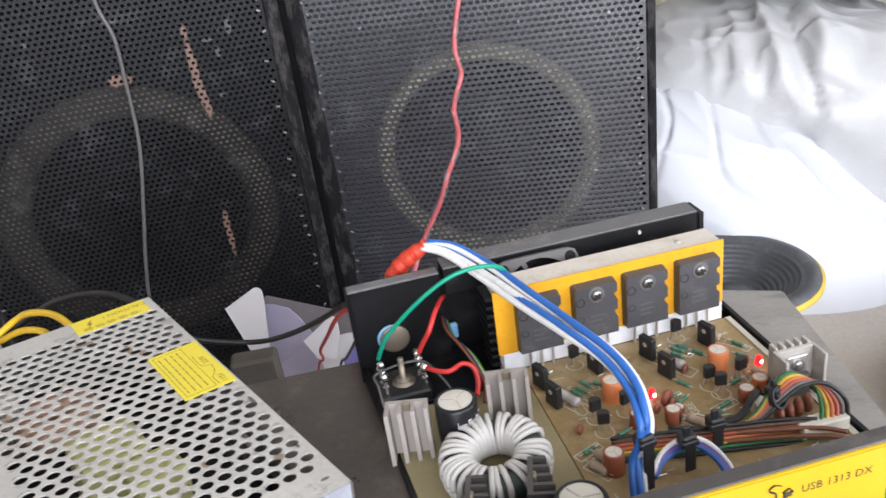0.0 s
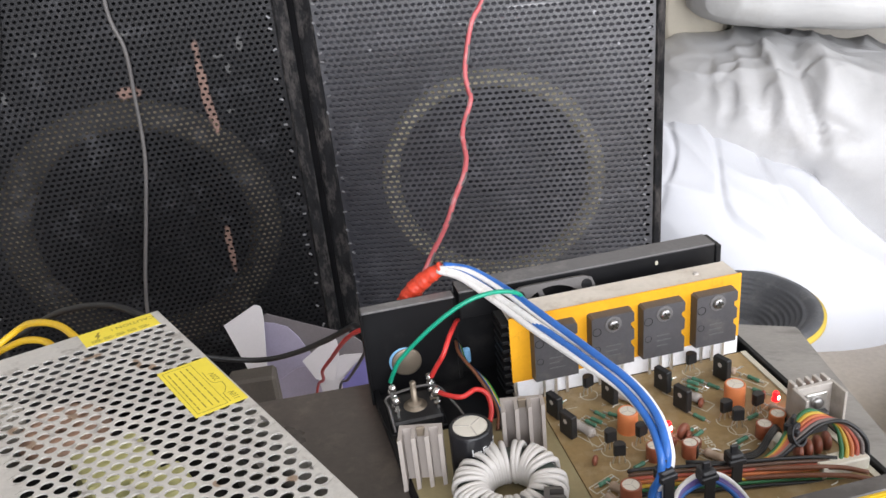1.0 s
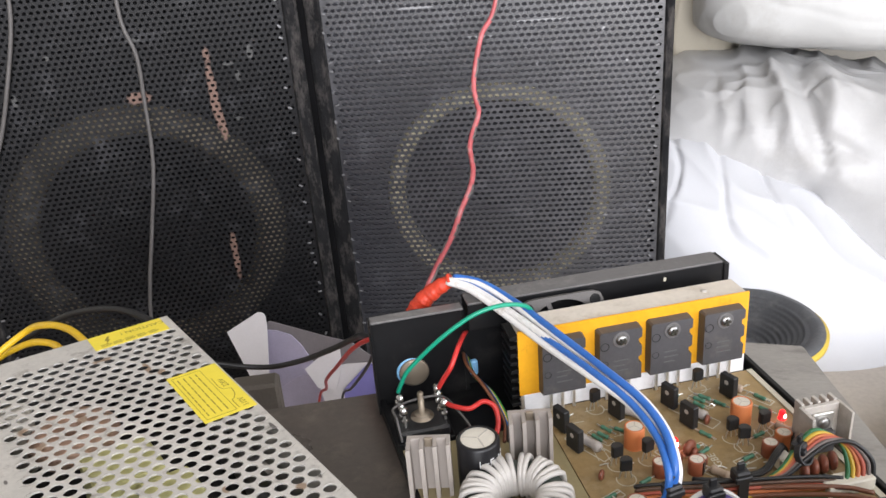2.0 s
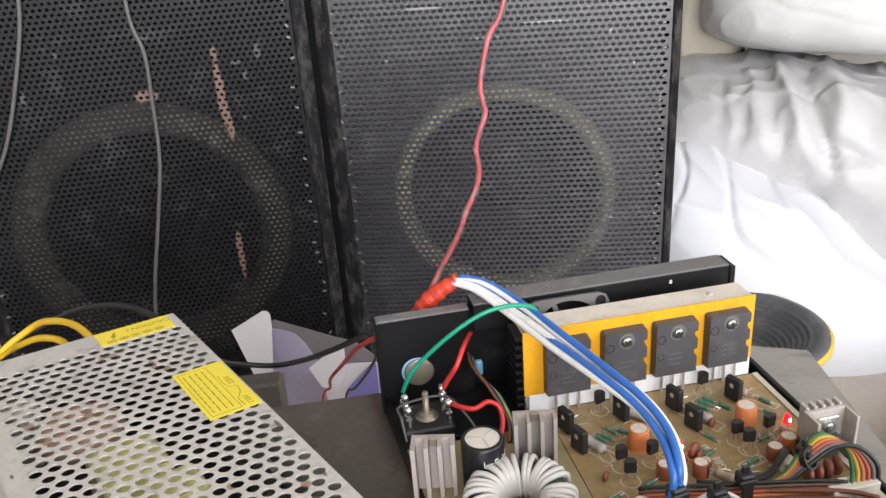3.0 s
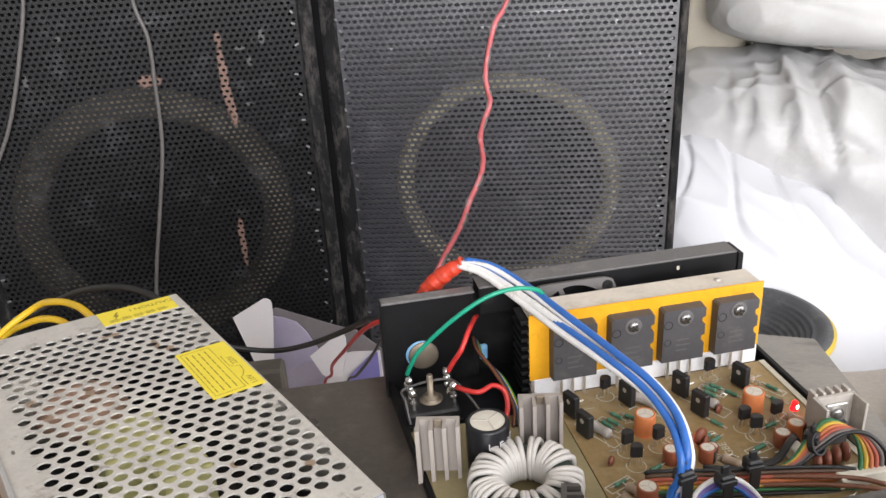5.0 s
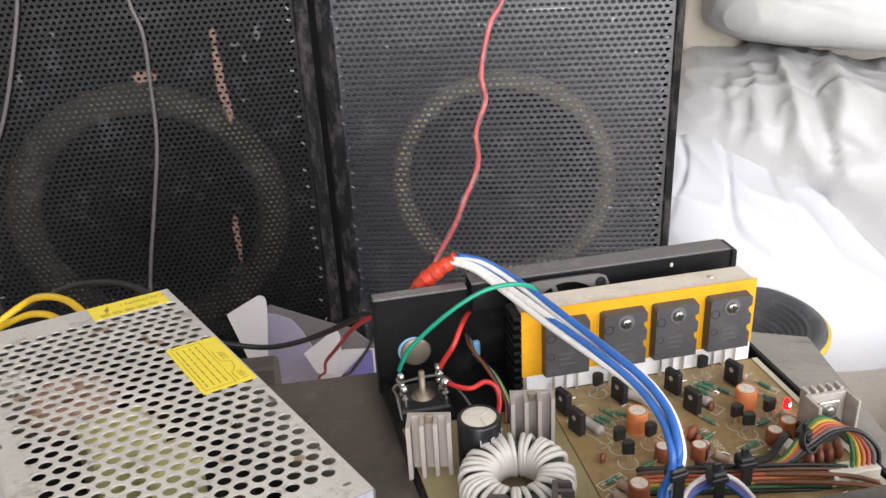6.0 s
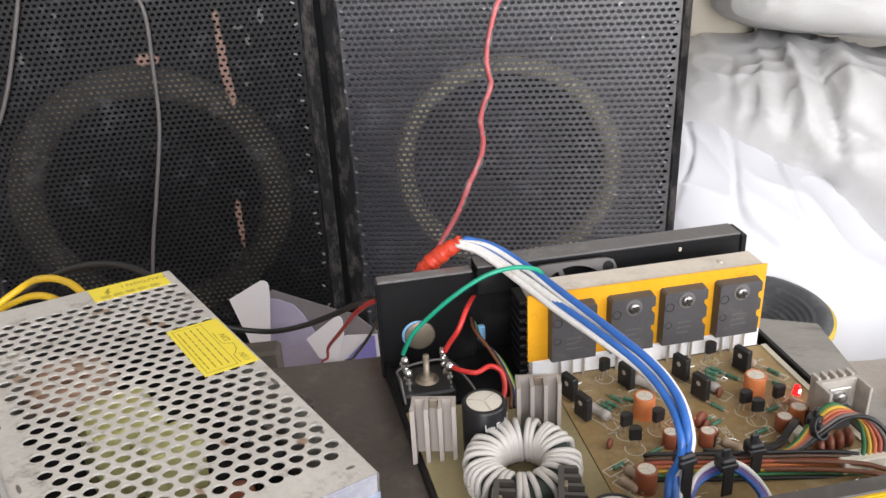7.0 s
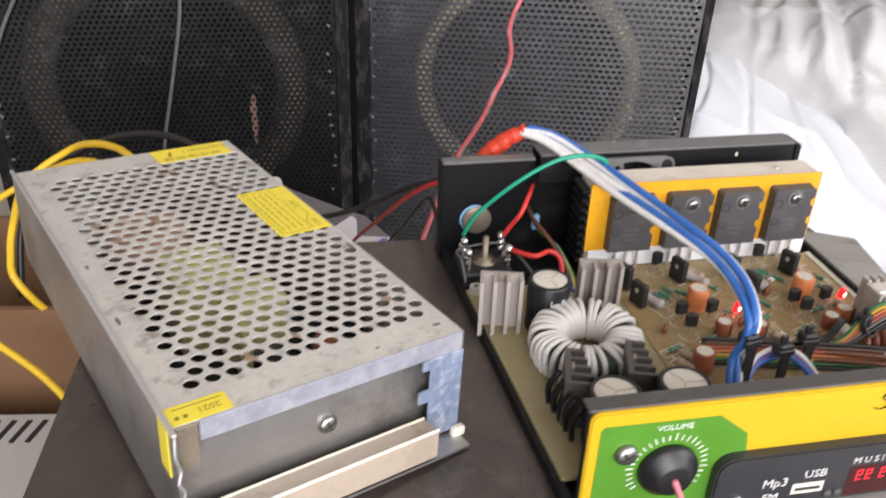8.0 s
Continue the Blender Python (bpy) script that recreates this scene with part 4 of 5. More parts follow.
def power_transistor(u):
    w, h0, h1 = 20.6, 16.6, 43.4
    out = []
    for x, z in ((-w / 2, h0), (w / 2, h0), (w / 2, 24.5), (w / 2 - 1.6, 25.3), (w / 2 - 1.6, 28.2), (w / 2, 29), (w / 2, 34), (w / 2 - 1.6, 34.8), (w / 2 - 1.6, 37.6), (w / 2, 38.4), (w / 2, h1 - 0.8), (w / 2 - 1, h1), (-w / 2 + 1, h1), (-w / 2, h1 - 0.8)):
        out.append(((u + x) / 1000, z / 1000))
    bm = bmesh.new()
    v0, v1 = 33.1, 38.2
    back = [bm.verts.new((x, -v0 / 1000, z)) for x, z in out]
    cx, cz = u / 1000, (h0 + h1) / 2000
    front = [bm.verts.new((cx + (x - cx) * 0.965, -v1 / 1000, cz + (z - cz) * 0.975)) for x, z in out]
    n = len(out)
    bm.faces.new(front)
    for i in range(n):
        j = (i + 1) % n
        bm.faces.new((back[i], back[j], front[j], front[i]))
    tr = part("power_transistor", bm, M_epoxy, amp, "large flat black power transistor")
    for dx, dz, r in ((-7.6, 36, 1.9), (-7.6, 27, 1.5)):
        d = part("dimple", lathe([(0, -0.3), (r * 0.7, -0.3), (r, 0.12), (r * 1.12, 0.05)], 14), M_black, tr)
        d.matrix_local = Matrix.Translation(A(u + dx, 38.2, dz)) @ pose(0, 0, 0, 90) @ Matrix.Scale(0.001, 4)
    q = part("washer", lathe([(2.2, 0.5), (3.7, 0.5), (3.9, 0.3), (3.9, 0)], 20), M_greyflange, tr, "grey spring washer")
    q.matrix_local = Matrix.Translation(A(u, 38.1, 38.6)) @ pose(0, 0, 0, 90) @ Matrix.Scale(0.001, 4)
    s = part("screw", screw_head(2.7, 2.0), M_chrome, tr, "bright cross-head screw", True)
    s.matrix_local = Matrix.Translation(A(u, 38.1, 38.6)) @ pose(0, 0, 0, 90) @ Matrix.Scale(0.001, 4)
    bm = bmesh.new()
    box(bm, -0.0017, 0.0017, -0.0004, 0.0004, 0.0019, 0.0026)
    box(bm, -0.0004, 0.0004, -0.0017, 0.0017, 0.0019, 0.0026)
    s2 = part("slot", bm, M_ink, tr)
    s2.matrix_local = Matrix.Translation(A(u, 38.1, 38.6)) @ pose(0, 0, 0, 90) @ pose(0, 0, 0, 0, 0, u * 3)
    bm = bmesh.new()
    rnd = random.Random(int(u))
    for row in range(3):
        box(bm, (u - 3.5) / 1000, (u + rnd.uniform(1, 4)) / 1000, -0.03826, -0.0381, (27.5 - row * 2.6) / 1000, (28.1 - row * 2.6) / 1000)
    part("print", bm, M_dimprint, tr)
    for dx in (-5.4, 0, 5.4):
        part("lead", abox(u + dx - 0.6, u + dx + 0.6, 34.6, 35.5, 6, 16.7), M_lead, tr)


for u in (78.5, 105.0, 129.3, 155.0):
    power_transistor(u)

# circuit boards
part("circuit_board", prism([A(10.5, 156, 0)[:2], A(68, 156, 0)[:2], A(68, 43, 0)[:2], A(3, 43, 0)[:2]], 0.0046, 0.0062), M_pcb2, amp, "pale yellowish power board")
part("circuit_board", abox(68.4, 173.2, 33.6, 156, 4.8, 6.3), M_pcb, amp, "brown amplifier board")
part("board_rim", abox(170.5, 173.1, 34, 156, 6.3, 6.9), M_trace, amp)
rnd = random.Random(11)


def print_line(bm, u0, v0, u1, v1, w=0.28):
    """A printed line on the brown board."""
    d = Vector((u1 - u0, v1 - v0))
    n = Vector((-d.y, d.x)).normalized() * w
    pts = [A(u0 + n.x, v0 + n.y, 6.34), A(u1 + n.x, v1 + n.y, 6.34), A(u1 - n.x, v1 - n.y, 6.34), A(u0 - n.x, v0 - n.y, 6.34)]
    bm.faces.new([bm.verts.new(p) for p in pts])


def print_frame(bm, u, v, yaw, length, width):
    a = math.radians(yaw)
    ex, ey = Vector((math.cos(a), -math.sin(a))), Vector((math.sin(a), math.cos(a)))
    c = [Vector((u, v)) + ex * (sx * length / 2) + ey * (sy * width / 2) for sx, sy in ((-1, -1), (1, -1), (1, 1), (-1, 1))]
    for k in range(4):
        print_line(bm, *c[k], *c[(k + 1) % 4])


bm = bmesh.new()
for u, v, yaw in ((79.5, 65, -62), (106, 52, -55), (131, 58.5, -60)):
    print_frame(bm, u, v, yaw, 22, 6.5)
for u, v, yaw in ((160.5, 80.5, -60), (121.5, 98, -58), (75, 109, -60), (156.5, 46.5, -50), (110, 76, 25), (119.5, 80, 15), (75.5, 97.5, 22), (82, 102, 18), (137, 92, 15), (86, 61, -60), (139, 50, -55), (164, 56, -60)):
    print_frame(bm, u, v, yaw, 12, 4.2)
for u, v in ((91.8, 40.5), (142, 40), (85.8, 79.5), (85.8, 88.5), (99, 80), (138, 77.5), (139.6, 84), (152.6, 77.5)):
    for k in range(14):
        a0, a1 = (math.radians(-40 + 260 * q / 14) for q in (k, k + 1))
        print_line(bm, u + 3.9 * math.cos(a0), v + 0.5 + 3.9 * math.sin(a0), u + 3.9 * math.cos(a1), v + 0.5 + 3.9 * math.sin(a1), 0.22)
for k in range(46):
    u, v = rnd.uniform(72, 166), rnd.uniform(40, 125)
    w = rnd.uniform(2, 7)
    if rnd.random() < 0.5:
        print_line(bm, u, v, min(u + w, 169), v + rnd.uniform(-0.3, 0.3), 0.2)
    else:
        print_line(bm, u, v, u + rnd.uniform(-0.3, 0.3), v + w, 0.2)
part("print", bm, M_trace, amp)
for k in range(24):
    u, v = rnd.uniform(71, 168), rnd.uniform(38, 128)
    w = rnd.uniform(1.5, 6)
    part("jumper_wire", tube([A(u, v, 6.3), A(u + w * 0.5, v + rnd.uniform(-1, 1), 6.9), A(u + w, v + rnd.uniform(-2, 2), 6.3)], 0.00025, 5, 4), M_lead, amp)
BOARD_TEXT = Matrix.Translation(A(124.6, 88.5, 6.36)) @ pose(0, 0, 0, 0, 0, 90)


# small parts on the boards
def capacitor(u, v, r, z1, sleeve, z0=6.2, label="", marks=0, seg=24):
    h = z1 - z0
    body = part("capacitor", lathe([(r, 0), (r, h * 0.05), (r * 0.95, h * 0.09), (r, h * 0.14), (r, h - r * 0.12), (r * 0.93, h - r * 0.02), (r * 0.8, h - r * 0.02), (r * 0.8, h - r * 0.05)], seg), sleeve, amp, label, True)
    body.matrix_local = Matrix.Translation(A(u, v, z0)) @ Matrix.Scale(0.001, 4)
    bm = lathe([(r * 0.82, h - r * 0.06), (r * 0.5, h - r * 0.03), (0, h - r * 0.03)], seg)
    part("cap_top", bm, M_captop, body, "bare metal top")
    bm = bmesh.new()
    for k in range(3):
        box(bm, 0.05 * r, r * 0.72, -0.03 * r, 0.03 * r, h - r * 0.04, h - r * 0.015, m=Matrix.Rotation(k * 2.1 + u, 4, "Z"))
    part("vent_score", bm, M_hs, body)
    if sleeve in (M_brown, M_orange) and r < 3.6:
        part("stripe", bx(r * 0.7, r * 1.03, -r * 0.42, r * 0.42, h * 0.08, h * 0.93, m=Matrix.Rotation(-0.75, 4, "Z")), M_capblk, body, "black polarity stripe")
    if marks:
        bm = bmesh.new()
        for k in range(marks):
            a = -1.75 + k * 0.26
            box(bm, r * 0.99, r * 1.012, -r * 0.022, r * 0.022, h * 0.62, h * (0.76 - 0.05 * (k % 2)), m=Matrix.Rotation(a, 4, "Z"))
            box(bm, r * 0.99, r * 1.010, -r * 0.02, r * 0.14, h * (0.62 + 0.06 * (k % 3)), h * (0.64 + 0.06 * (k % 3)), m=Matrix.Rotation(a + 0.02, 4, "Z"))
        part("print", bm, M_print, body)
    return body


capacitor(30, 73, 8.7, 28.5, M_capblk, label="black electrolytic capacitor with white print", marks=6)
capacitor(31.5, 141.5, 9.0, 28, M_capblk, label="large black electrolytic capacitor")
capacitor(56.5, 140.5, 9.2, 28, M_capblk, label="large black electrolytic capacitor")
capacitor(97.5, 70, 4.3, 16.4, M_orange, label="orange electrolytic capacitor")
capacitor(146.2, 70, 4.4, 18.0, M_orange, label="orange electrolytic capacitor")
for u, v, r, z, mt in ((99.7, 90, 3.2, 13, M_brown), (113.6, 93, 3.2, 13, M_brown), (146.5, 92, 3.3, 13, M_brown), (154.6, 88.5, 3.4, 13.5, M_orange), (80.4, 111, 4.0, 16, M_brown), (118.5, 88, 2.6, 9, M_mica)):
    capacitor(u, v, r, z, mt, label="small brown electrolytic capacitor")


def driver_transistor(u, v, yaw=-70):
    m = Matrix.Translation(A(u, v, 5.8)) @ pose(0, 0, 0, 0, 0, yaw) @ Matrix.Scale(0.001, 4)
    body = part("transistor", bx(-4, 4, -1.6, 1.6, 1.0, 11.8, bevel=0.35), M_chip, amp, "upright black transistor with a hole")
    body.matrix_local = m
    for s in (-1, 1):
        d = part("hole", lathe([(0, 0.04), (0.9, 0.04), (1.15, 0.06)], 14), M_hs, body)
        d.matrix_local = Matrix.Translation((0, s * 1.6, 8.4)) @ pose(0, 0, 0, -90 * s)
    for x in (-2.3, 0, 2.3):
        part("lead", bx(x - 0.35, x + 0.35, -0.3, 0.3, 0.3, 1.1), M_lead, body)


for u, v in ((98.5, 49), (123.6, 49), (125, 64.5), (151.8, 50), (72.3, 50.5), (73.2, 65)):
    driver_transistor(u, v)


def small_transistor(u, v, yaw):
    m = Matrix.Translation(A(u, v, 6.3)) @ pose(0, 0, 0, 0, 0, yaw) @ Matrix.Scale(0.001, 4)
    out = [(2.5 * math.cos(a), 2.5 * math.sin(a)) for a in [math.radians(-30 + 240 * k / 10) for k in range(11)]]
    body = part("transistor", prism(out, 4.8, 9.8, bevel=0.2), M_chip, amp, "small black half-round transistor")
    body.matrix_local = m
    for x in (-1.3, 0, 1.3):
        part("lead", tube([(x * 1.9, 0.6, 0), (x * 1.7, 0.6, 1.8), (x, 0.5, 5.0)], 0.30, 6, 3), M_lead, body)


for u, v, yaw in ((91.8, 40.5, 20), (142, 40, 10), (85.8, 79.5, 10), (85.8, 88.5, -10), (99, 80, 20), (138, 77.5, 5), (139.6, 84, -10), (152.6, 77.5, 15)):
    small_transistor(u, v, yaw)


def resistor(u, v, yaw, length, r, mt, z=7.2, label=""):
    h = length / 2
    body = part("resistor", lathe([(0.01, -h), (r * 0.8, -h * 0.98), (r, -h * 0.85), (r, -h * 0.55), (r * 0.86, -h * 0.45), (r * 0.86, h * 0.45), (r, h * 0.55), (r, h * 0.85), (r * 0.8, h * 0.98), (0.01, h)], 14), mt, amp, label, True)
    body.matrix_local = Matrix.Translation(A(u, v, z)) @ pose(0, 0, 0, 0, 90, yaw) @ Matrix.Scale(0.001, 4)
    part("lead", tube([(0, 0, -h - 2.4), (0, 0, -h)], 0.3, 6, 2), M_lead, body)
    part("lead", tube([(0, 0, h), (0, 0, h + 2.4)], 0.3, 6, 2), M_lead, body)


for u, v, yaw in ((79.5, 65, -62), (106, 52, -55), (131, 58.5, -60)):
    resistor(u, v, yaw, 12, 2.2, M_ceramic, 8.6, "mottled grey ceramic power resistor")
for u, v, yaw in ((160.5, 80.5, -60), (121.5, 98, -58), (75, 109, -60), (156.5, 46.5, -50), (108, 47, -55), (79, 104, -62)):
    resistor(u, v, yaw, 8, 1.9, M_tan_res, 8, "tan resistor")
rnd = random.Random(3)
for u, v, yaw in ((84.5, 61.5, -60), (87.5, 60.5, -58), (90.5, 57, -60), (138, 49.5, -55), (141, 48.5, -55), (136, 53, -58), (164, 56, -60), (96, 59.5, -50), (110, 76, 25), (119.5, 80, 15), (122.5, 83, 20), (75.5, 97.5, 22), (82, 100.5, 18), (82.8, 104, 18), (83.4, 107.3, 18), (149, 80, 20), (137, 92, 15), (131, 96.5, 18), (145, 55, -60), (111, 57, -55), (76, 44, 20), (128, 44, 15), (161, 65, -60), (92, 93, 20), (128.5, 73, -60), (105.5, 82.5, 25)):
    resistor(u, v, yaw + rnd.uniform(-5, 5), 5.6, 0.95, M_green_res, 7.2, "small green resistor")
for u, v in ((76.5, 86), (110, 86), (117.5, 84.5), (160, 70), (133, 66), (104, 96)):
    q = part("disc_capacitor", lathe([(0.01, -0.9), (1.6, -0.9), (2.2, -0.4), (2.2, 0.4), (1.6, 0.9), (0.01, 0.9)], 14), M_mica, amp, "", True)
    q.matrix_local = Matrix.Translation(A(u, v, 8.6)) @ pose(0, 0, 0, 90, 0, rnd.uniform(0, 60)) @ Matrix.Scale(0.001, 4)


def led(u, v):
    body = part("led", lathe([(2.0, 0), (2.0, 0.6), (1.6, 0.7), (1.55, 3.4), (1.2, 4.5), (0.6, 5.0), (0, 5.1)], 18), M_led, amp, "glowing red indicator light", True)
    body.matrix_local = Matrix.Translation(A(u, v, 9.2)) @ Matrix.Scale(0.00088, 4)
    part("led_chip", lathe([(0, -1.55), (0.75, -1.3), (0.9, 0), (0.75, 0.6), (0, 0.9)], 12), M_led_core, body).location = (0.5, -1.05, 2.3)
    for x in (-0.8, 0.8):
        part("lead", bx(x - 0.25, x + 0.25, -0.25, 0.25, -3.4, 0.1), M_lead, body)


led(162.3, 75.5)
led(111.3, 79)


# ribbed aluminium heatsinks of the power board
def rib_sink(u, v, w, z1, yaw, material, d=9.0, ribs=4, label="pale ribbed aluminium heatsink"):
    out = []
    for k in range(ribs):
        x = -w / 2 + k * w / (ribs - 1)
        out += [(x - 0.7, -d + 0.9 * k), (x + 0.9, -d + 0.8 + 0.9 * k), (x + 0.7, -1.4)]
        if k < ribs - 1:
            out.append((x + w / (ribs - 1) - 0.7, -1.4))
    out += [(w / 2 + 0.7, 0.6), (-w / 2 - 0.7, 0.6)]
    ob = part("heatsink", prism(out, 6.2, z1), material, amp, label)
    ob.matrix_local = Matrix.Translation(A(u, v, 0)) @ pose(0, 0, 0, 0, 0, yaw) @ Matrix.Scale(0.001, 4)
    part("clip", bx(-1.6, 1.6, -2.6, -1.3, z1 - 3.5, z1 + 0.6, bevel=0.3), M_brass, ob)
    return ob


rib_sink(11, 69.5, 15.5, 31, -14, M_rib, 9.5)
rib_sink(53.5, 65.5, 16, 31, -12, M_rib, 9.5)
rib_sink(21, 123, 18, 25.5, 72, M_sink_dark, 10, 5, "black ribbed heatsink")
rib_sink(44.5, 121, 18, 25, 72, M_sink_dark, 10, 5, "black ribbed heatsink")
for k in range(5):
    part("winding", tube([A(17 + 0.5 * k, 120 + 5 * k, 7), A(16 + 0.5 * k, 121 + 5 * k, 15), A(19 + 0.4 * k, 122 + 5 * k, 22)], 0.0011, 7, 4), M_black, amp, "", True)

# toroidal choke wound with white wire
tor = part("toroid", lathe([(15.6 + 5.6 * math.cos(a), 6.2 * math.sin(a)) for a in [2 * math.pi * k / 20 for k in range(21)]], 48), M_core, amp, "dark green ring core wound with white wire", True)
tor.matrix_local = Matrix.Translation(A(38.3, 96.5, 13.6)) @ pose(0, 0, 0, 3, -3, 0) @ Matrix.Scale(0.00094, 4)
rnd = random.Random(8)
angles = []
for start, count, step in ((0.20, 7, 0.148), (1.40, 11, 0.142), (3.10, 6, 0.16), (4.15, 4, 0.175), (5.05, 2, 0.15), (5.55, 4, 0.17)):
    angles += [start + k * step + rnd.uniform(-0.025, 0.025) for k in range(count)]
for th in angles:
    lean = rnd.uniform(-0.07, 0.07)
    pts = []
    for k in range(13):
        a = 2 * math.pi * k / 12
        ca, sa = math.cos(a), math.sin(a)
        q = 2.6
        x = math.copysign(abs(ca) ** (2 / q), ca) * 6.8 + 15.6
        z = math.copysign(abs(sa) ** (2 / q), sa) * 7.5
        t2 = th + lean * sa + (0.03 * ca)
        pts.append((x * math.cos(t2), x * math.sin(t2), z))
    part("winding", tube(pts, 1.27, 8, 3), M_coilwire, tor, "", True)

# bridge rectifier with solder lugs
br = part("rectifier", abox(3, 26, 15, 37, 4.5, 10, 1.0), M_chip, amp, "black square rectifier block with soldered lugs")
part("rim", abox(1.6, 27.4, 13.6, 38.4, 3, 5.4, 0.4), M_black, br)
part("bolt", lathe([(0, 22.5), (1.2, 22.5), (1.4, 22), (1.4, 12), (3.2, 12), (3.6, 11.2), (3.6, 10.2), (5.4, 10.1), (5.4, 9.6)], 20), M_brass, br, "brass bolt and nut", True).matrix_local = Matrix.Translation(A(15.2, 26, 0)) @ Matrix.Scale(0.001, 4)
for u, v in ((6, 20.5), (24.5, 20), (6.5, 31.5), (24.8, 30.5)):
    lug = part("lug", abox(u - 0.5, u + 0.5, v - 1.6, v + 1.6, 9.8, 17.5, 0.2), M_lead, br)
    for k in range(3):
        bm = bmesh.new()
        bmesh.ops.create_icosphere(bm, subdivisions=2, radius=rnd.uniform(0.0015, 0.0025))
        for vv in bm.verts:
            vv.co += vv.co.normalized() * noise.noise(vv.co * 900 + Vector((u, v, k))) * 0.0006
            vv.co.z *= 1.2
        s = part("solder", bm, M_solder, lug, "blob of bright solder", True)
        s.location = A(u + rnd.uniform(-0.8, 0.8), v + rnd.uniform(-1.2, 1.2), 18 - 2.8 * k)
awire("bracket", [(3.5, 40, 8), (3, 33, 15), (4, 22, 14.5), (24, 21, 15.5), (31, 33, 13), (36, 45, 7)], 0.55, M_greywire)
q = part("nut", lathe([(1.3, 0), (3, 0), (3, 3), (1.3, 3)], 6), M_hs, amp)
q.matrix_local = Matrix.Translation(A(7, 45, 6.2)) @ Matrix.Scale(0.001, 4)

# small heatsink at the right with its regulator
js = part("heatsink", abox(158.4, 174, 92.5, 94.5, 6.3, 27.5, 0.2), M_hs, amp, "small ribbed aluminium heatsink")
part("side_fin", abox(157, 158.4, 92.5, 102, 6.3, 27.5, 0.2), M_hs, js)
part("side_fin", abox(174, 175.2, 92.5, 102, 6.3, 27.5, 0.2), M_hs, js)
for k in range(5):
    part("fin", abox(158.2 + k * 3.6, 159.7 + k * 3.6, 88, 92.5, 6.3, 28.2, 0.2), M_hs, js)
reg = part("regulator", abox(161.8, 171.2, 94.6, 98.4, 7, 16.5, 0.5), M_epoxy, js)
part("metal_tab", abox(162, 171, 94.6, 95.8, 16.5, 24.5, 0.3), M_lead, reg, "bare metal mounting tab")
q = part("screw", screw_head(2.6, 1.8), M_chrome, js, "", True)
q.matrix_local = Matrix.Translation(A(166.5, 95.8, 20.4)) @ pose(0, 0, 0, 90) @ Matrix.Scale(0.001, 4)

# connectors, disc capacitors and dark block near the front
part("connector", abox(152, 172, 115, 122, 6.3, 12, 0.5), M_conn, amp, "cream multi-pin connector")
part("connector", abox(144, 150, 97, 103, 6.3, 12, 0.6), M_conn, amp, "cream two-pin connector")
for k in range(4):
    q = part("disc_capacitor", lathe([(0.01, -1.5), (2.8, -1.4), (3.8, -0.6), (3.8, 0.6), (2.8, 1.4), (0.01, 1.5)], 16), M_mica, amp, "dark red disc capacitor", True)
    q.matrix_local = Matrix.Translation(A(150.5 + k * 4.6, 109 - 0.8 * k, 10.2)) @ pose(0, 0, 0, 90, 0, 70) @ Matrix.Scale(0.001, 4)
q = part("disc_capacitor", lathe([(0.01, -1.5), (2.8, -1.4), (3.6, -0.6), (3.6, 0.6), (2.8, 1.4), (0.01, 1.5)], 16), M_mica, amp, "dark red disc capacitor", True)
q.matrix_local = Matrix.Translation(A(116.5, 82, 9.5)) @ pose(0, 0, 0, 90, 0, 30) @ Matrix.Scale(0.001, 4)

# wires: ribbon cables
M_fade = {n: mat("faded_" + n, c, 0.5, var=0.2, scale=150, dirt=(0.16, 0.12, 0.09), dirt_amount=0.2, dirt_scale=150)
          for n, c in (("red", (0.40, 0.085, 0.05)), ("orange", (0.50, 0.15, 0.045)), ("yellow", (0.56, 0.37, 0.035)), ("green", (0.030, 0.15, 0.055)), ("brown", (0.10, 0.055, 0.035)), ("grey", (0.15, 0.12, 0.11)))}
RIB = (M_blkwire, M_fade["brown"], M_fade["red"], M_fade["orange"], M_fade["yellow"], M_fade["green"], M_blkwire)
for k, mt in enumerate(RIB):
    dz = 16.2 - 1.25 * k
    dv = 104.5 + 0.9 * k
    awire("ribbon_wire", [(84, dv - 1, dz - 2), (83, dv, dz), (92, dv + 2.0, dz + 0.3), (110, dv + 5.5, dz - 0.5), (135, dv + 9.5, dz - 1.5), (152, dv + 12, dz - 3), (160, dv + 14, dz - 4)], 0.72, mt, n=6)
ARC = (M_blkwire, M_fade["grey"], M_fade["red"], M_fade["orange"], M_fade["yellow"], M_fade["green"])
for k, mt in enumerate(ARC):
    o = 1.85 * k
    awire("ribbon_wire", [(106, 104 + 0.35 * k, 13.5 - 0.35 * o), (124, 109 + 0.3 * k, 12.2 - 0.3 * o), (138, 113 - 0.25 * o, 13.5 + 0.1 * o), (148, 112 - 0.6 * o, 18.5 + 0.3 * o), (158 - 0.3 * o, 111 - 0.5 * o, 23 + 0.4 * o), (167 - 0.3 * o, 112.5 - 0.3 * o, 22.5 - 0.2 * o), (172.5 - 0.9 * o, 117 - 0.2 * o, 17 - 0.3 * o), (172.5 - 2.3 * k, 119.5, 11)], 0.92, mt, n=6)
for k in range(3):
    awire("black_wire", [(128, 103 + k, 9), (136, 104 + k, 11), (143, 100 + k, 14), (150, 94 + k, 12), (153, 92 + k, 8)], 0.7, M_blkwire, n=5)
awire("brown_wire", [(120, 112, 12), (140, 118, 12.5), (158, 122, 11), (168, 126, 9)], 1.0, M_brnwire)
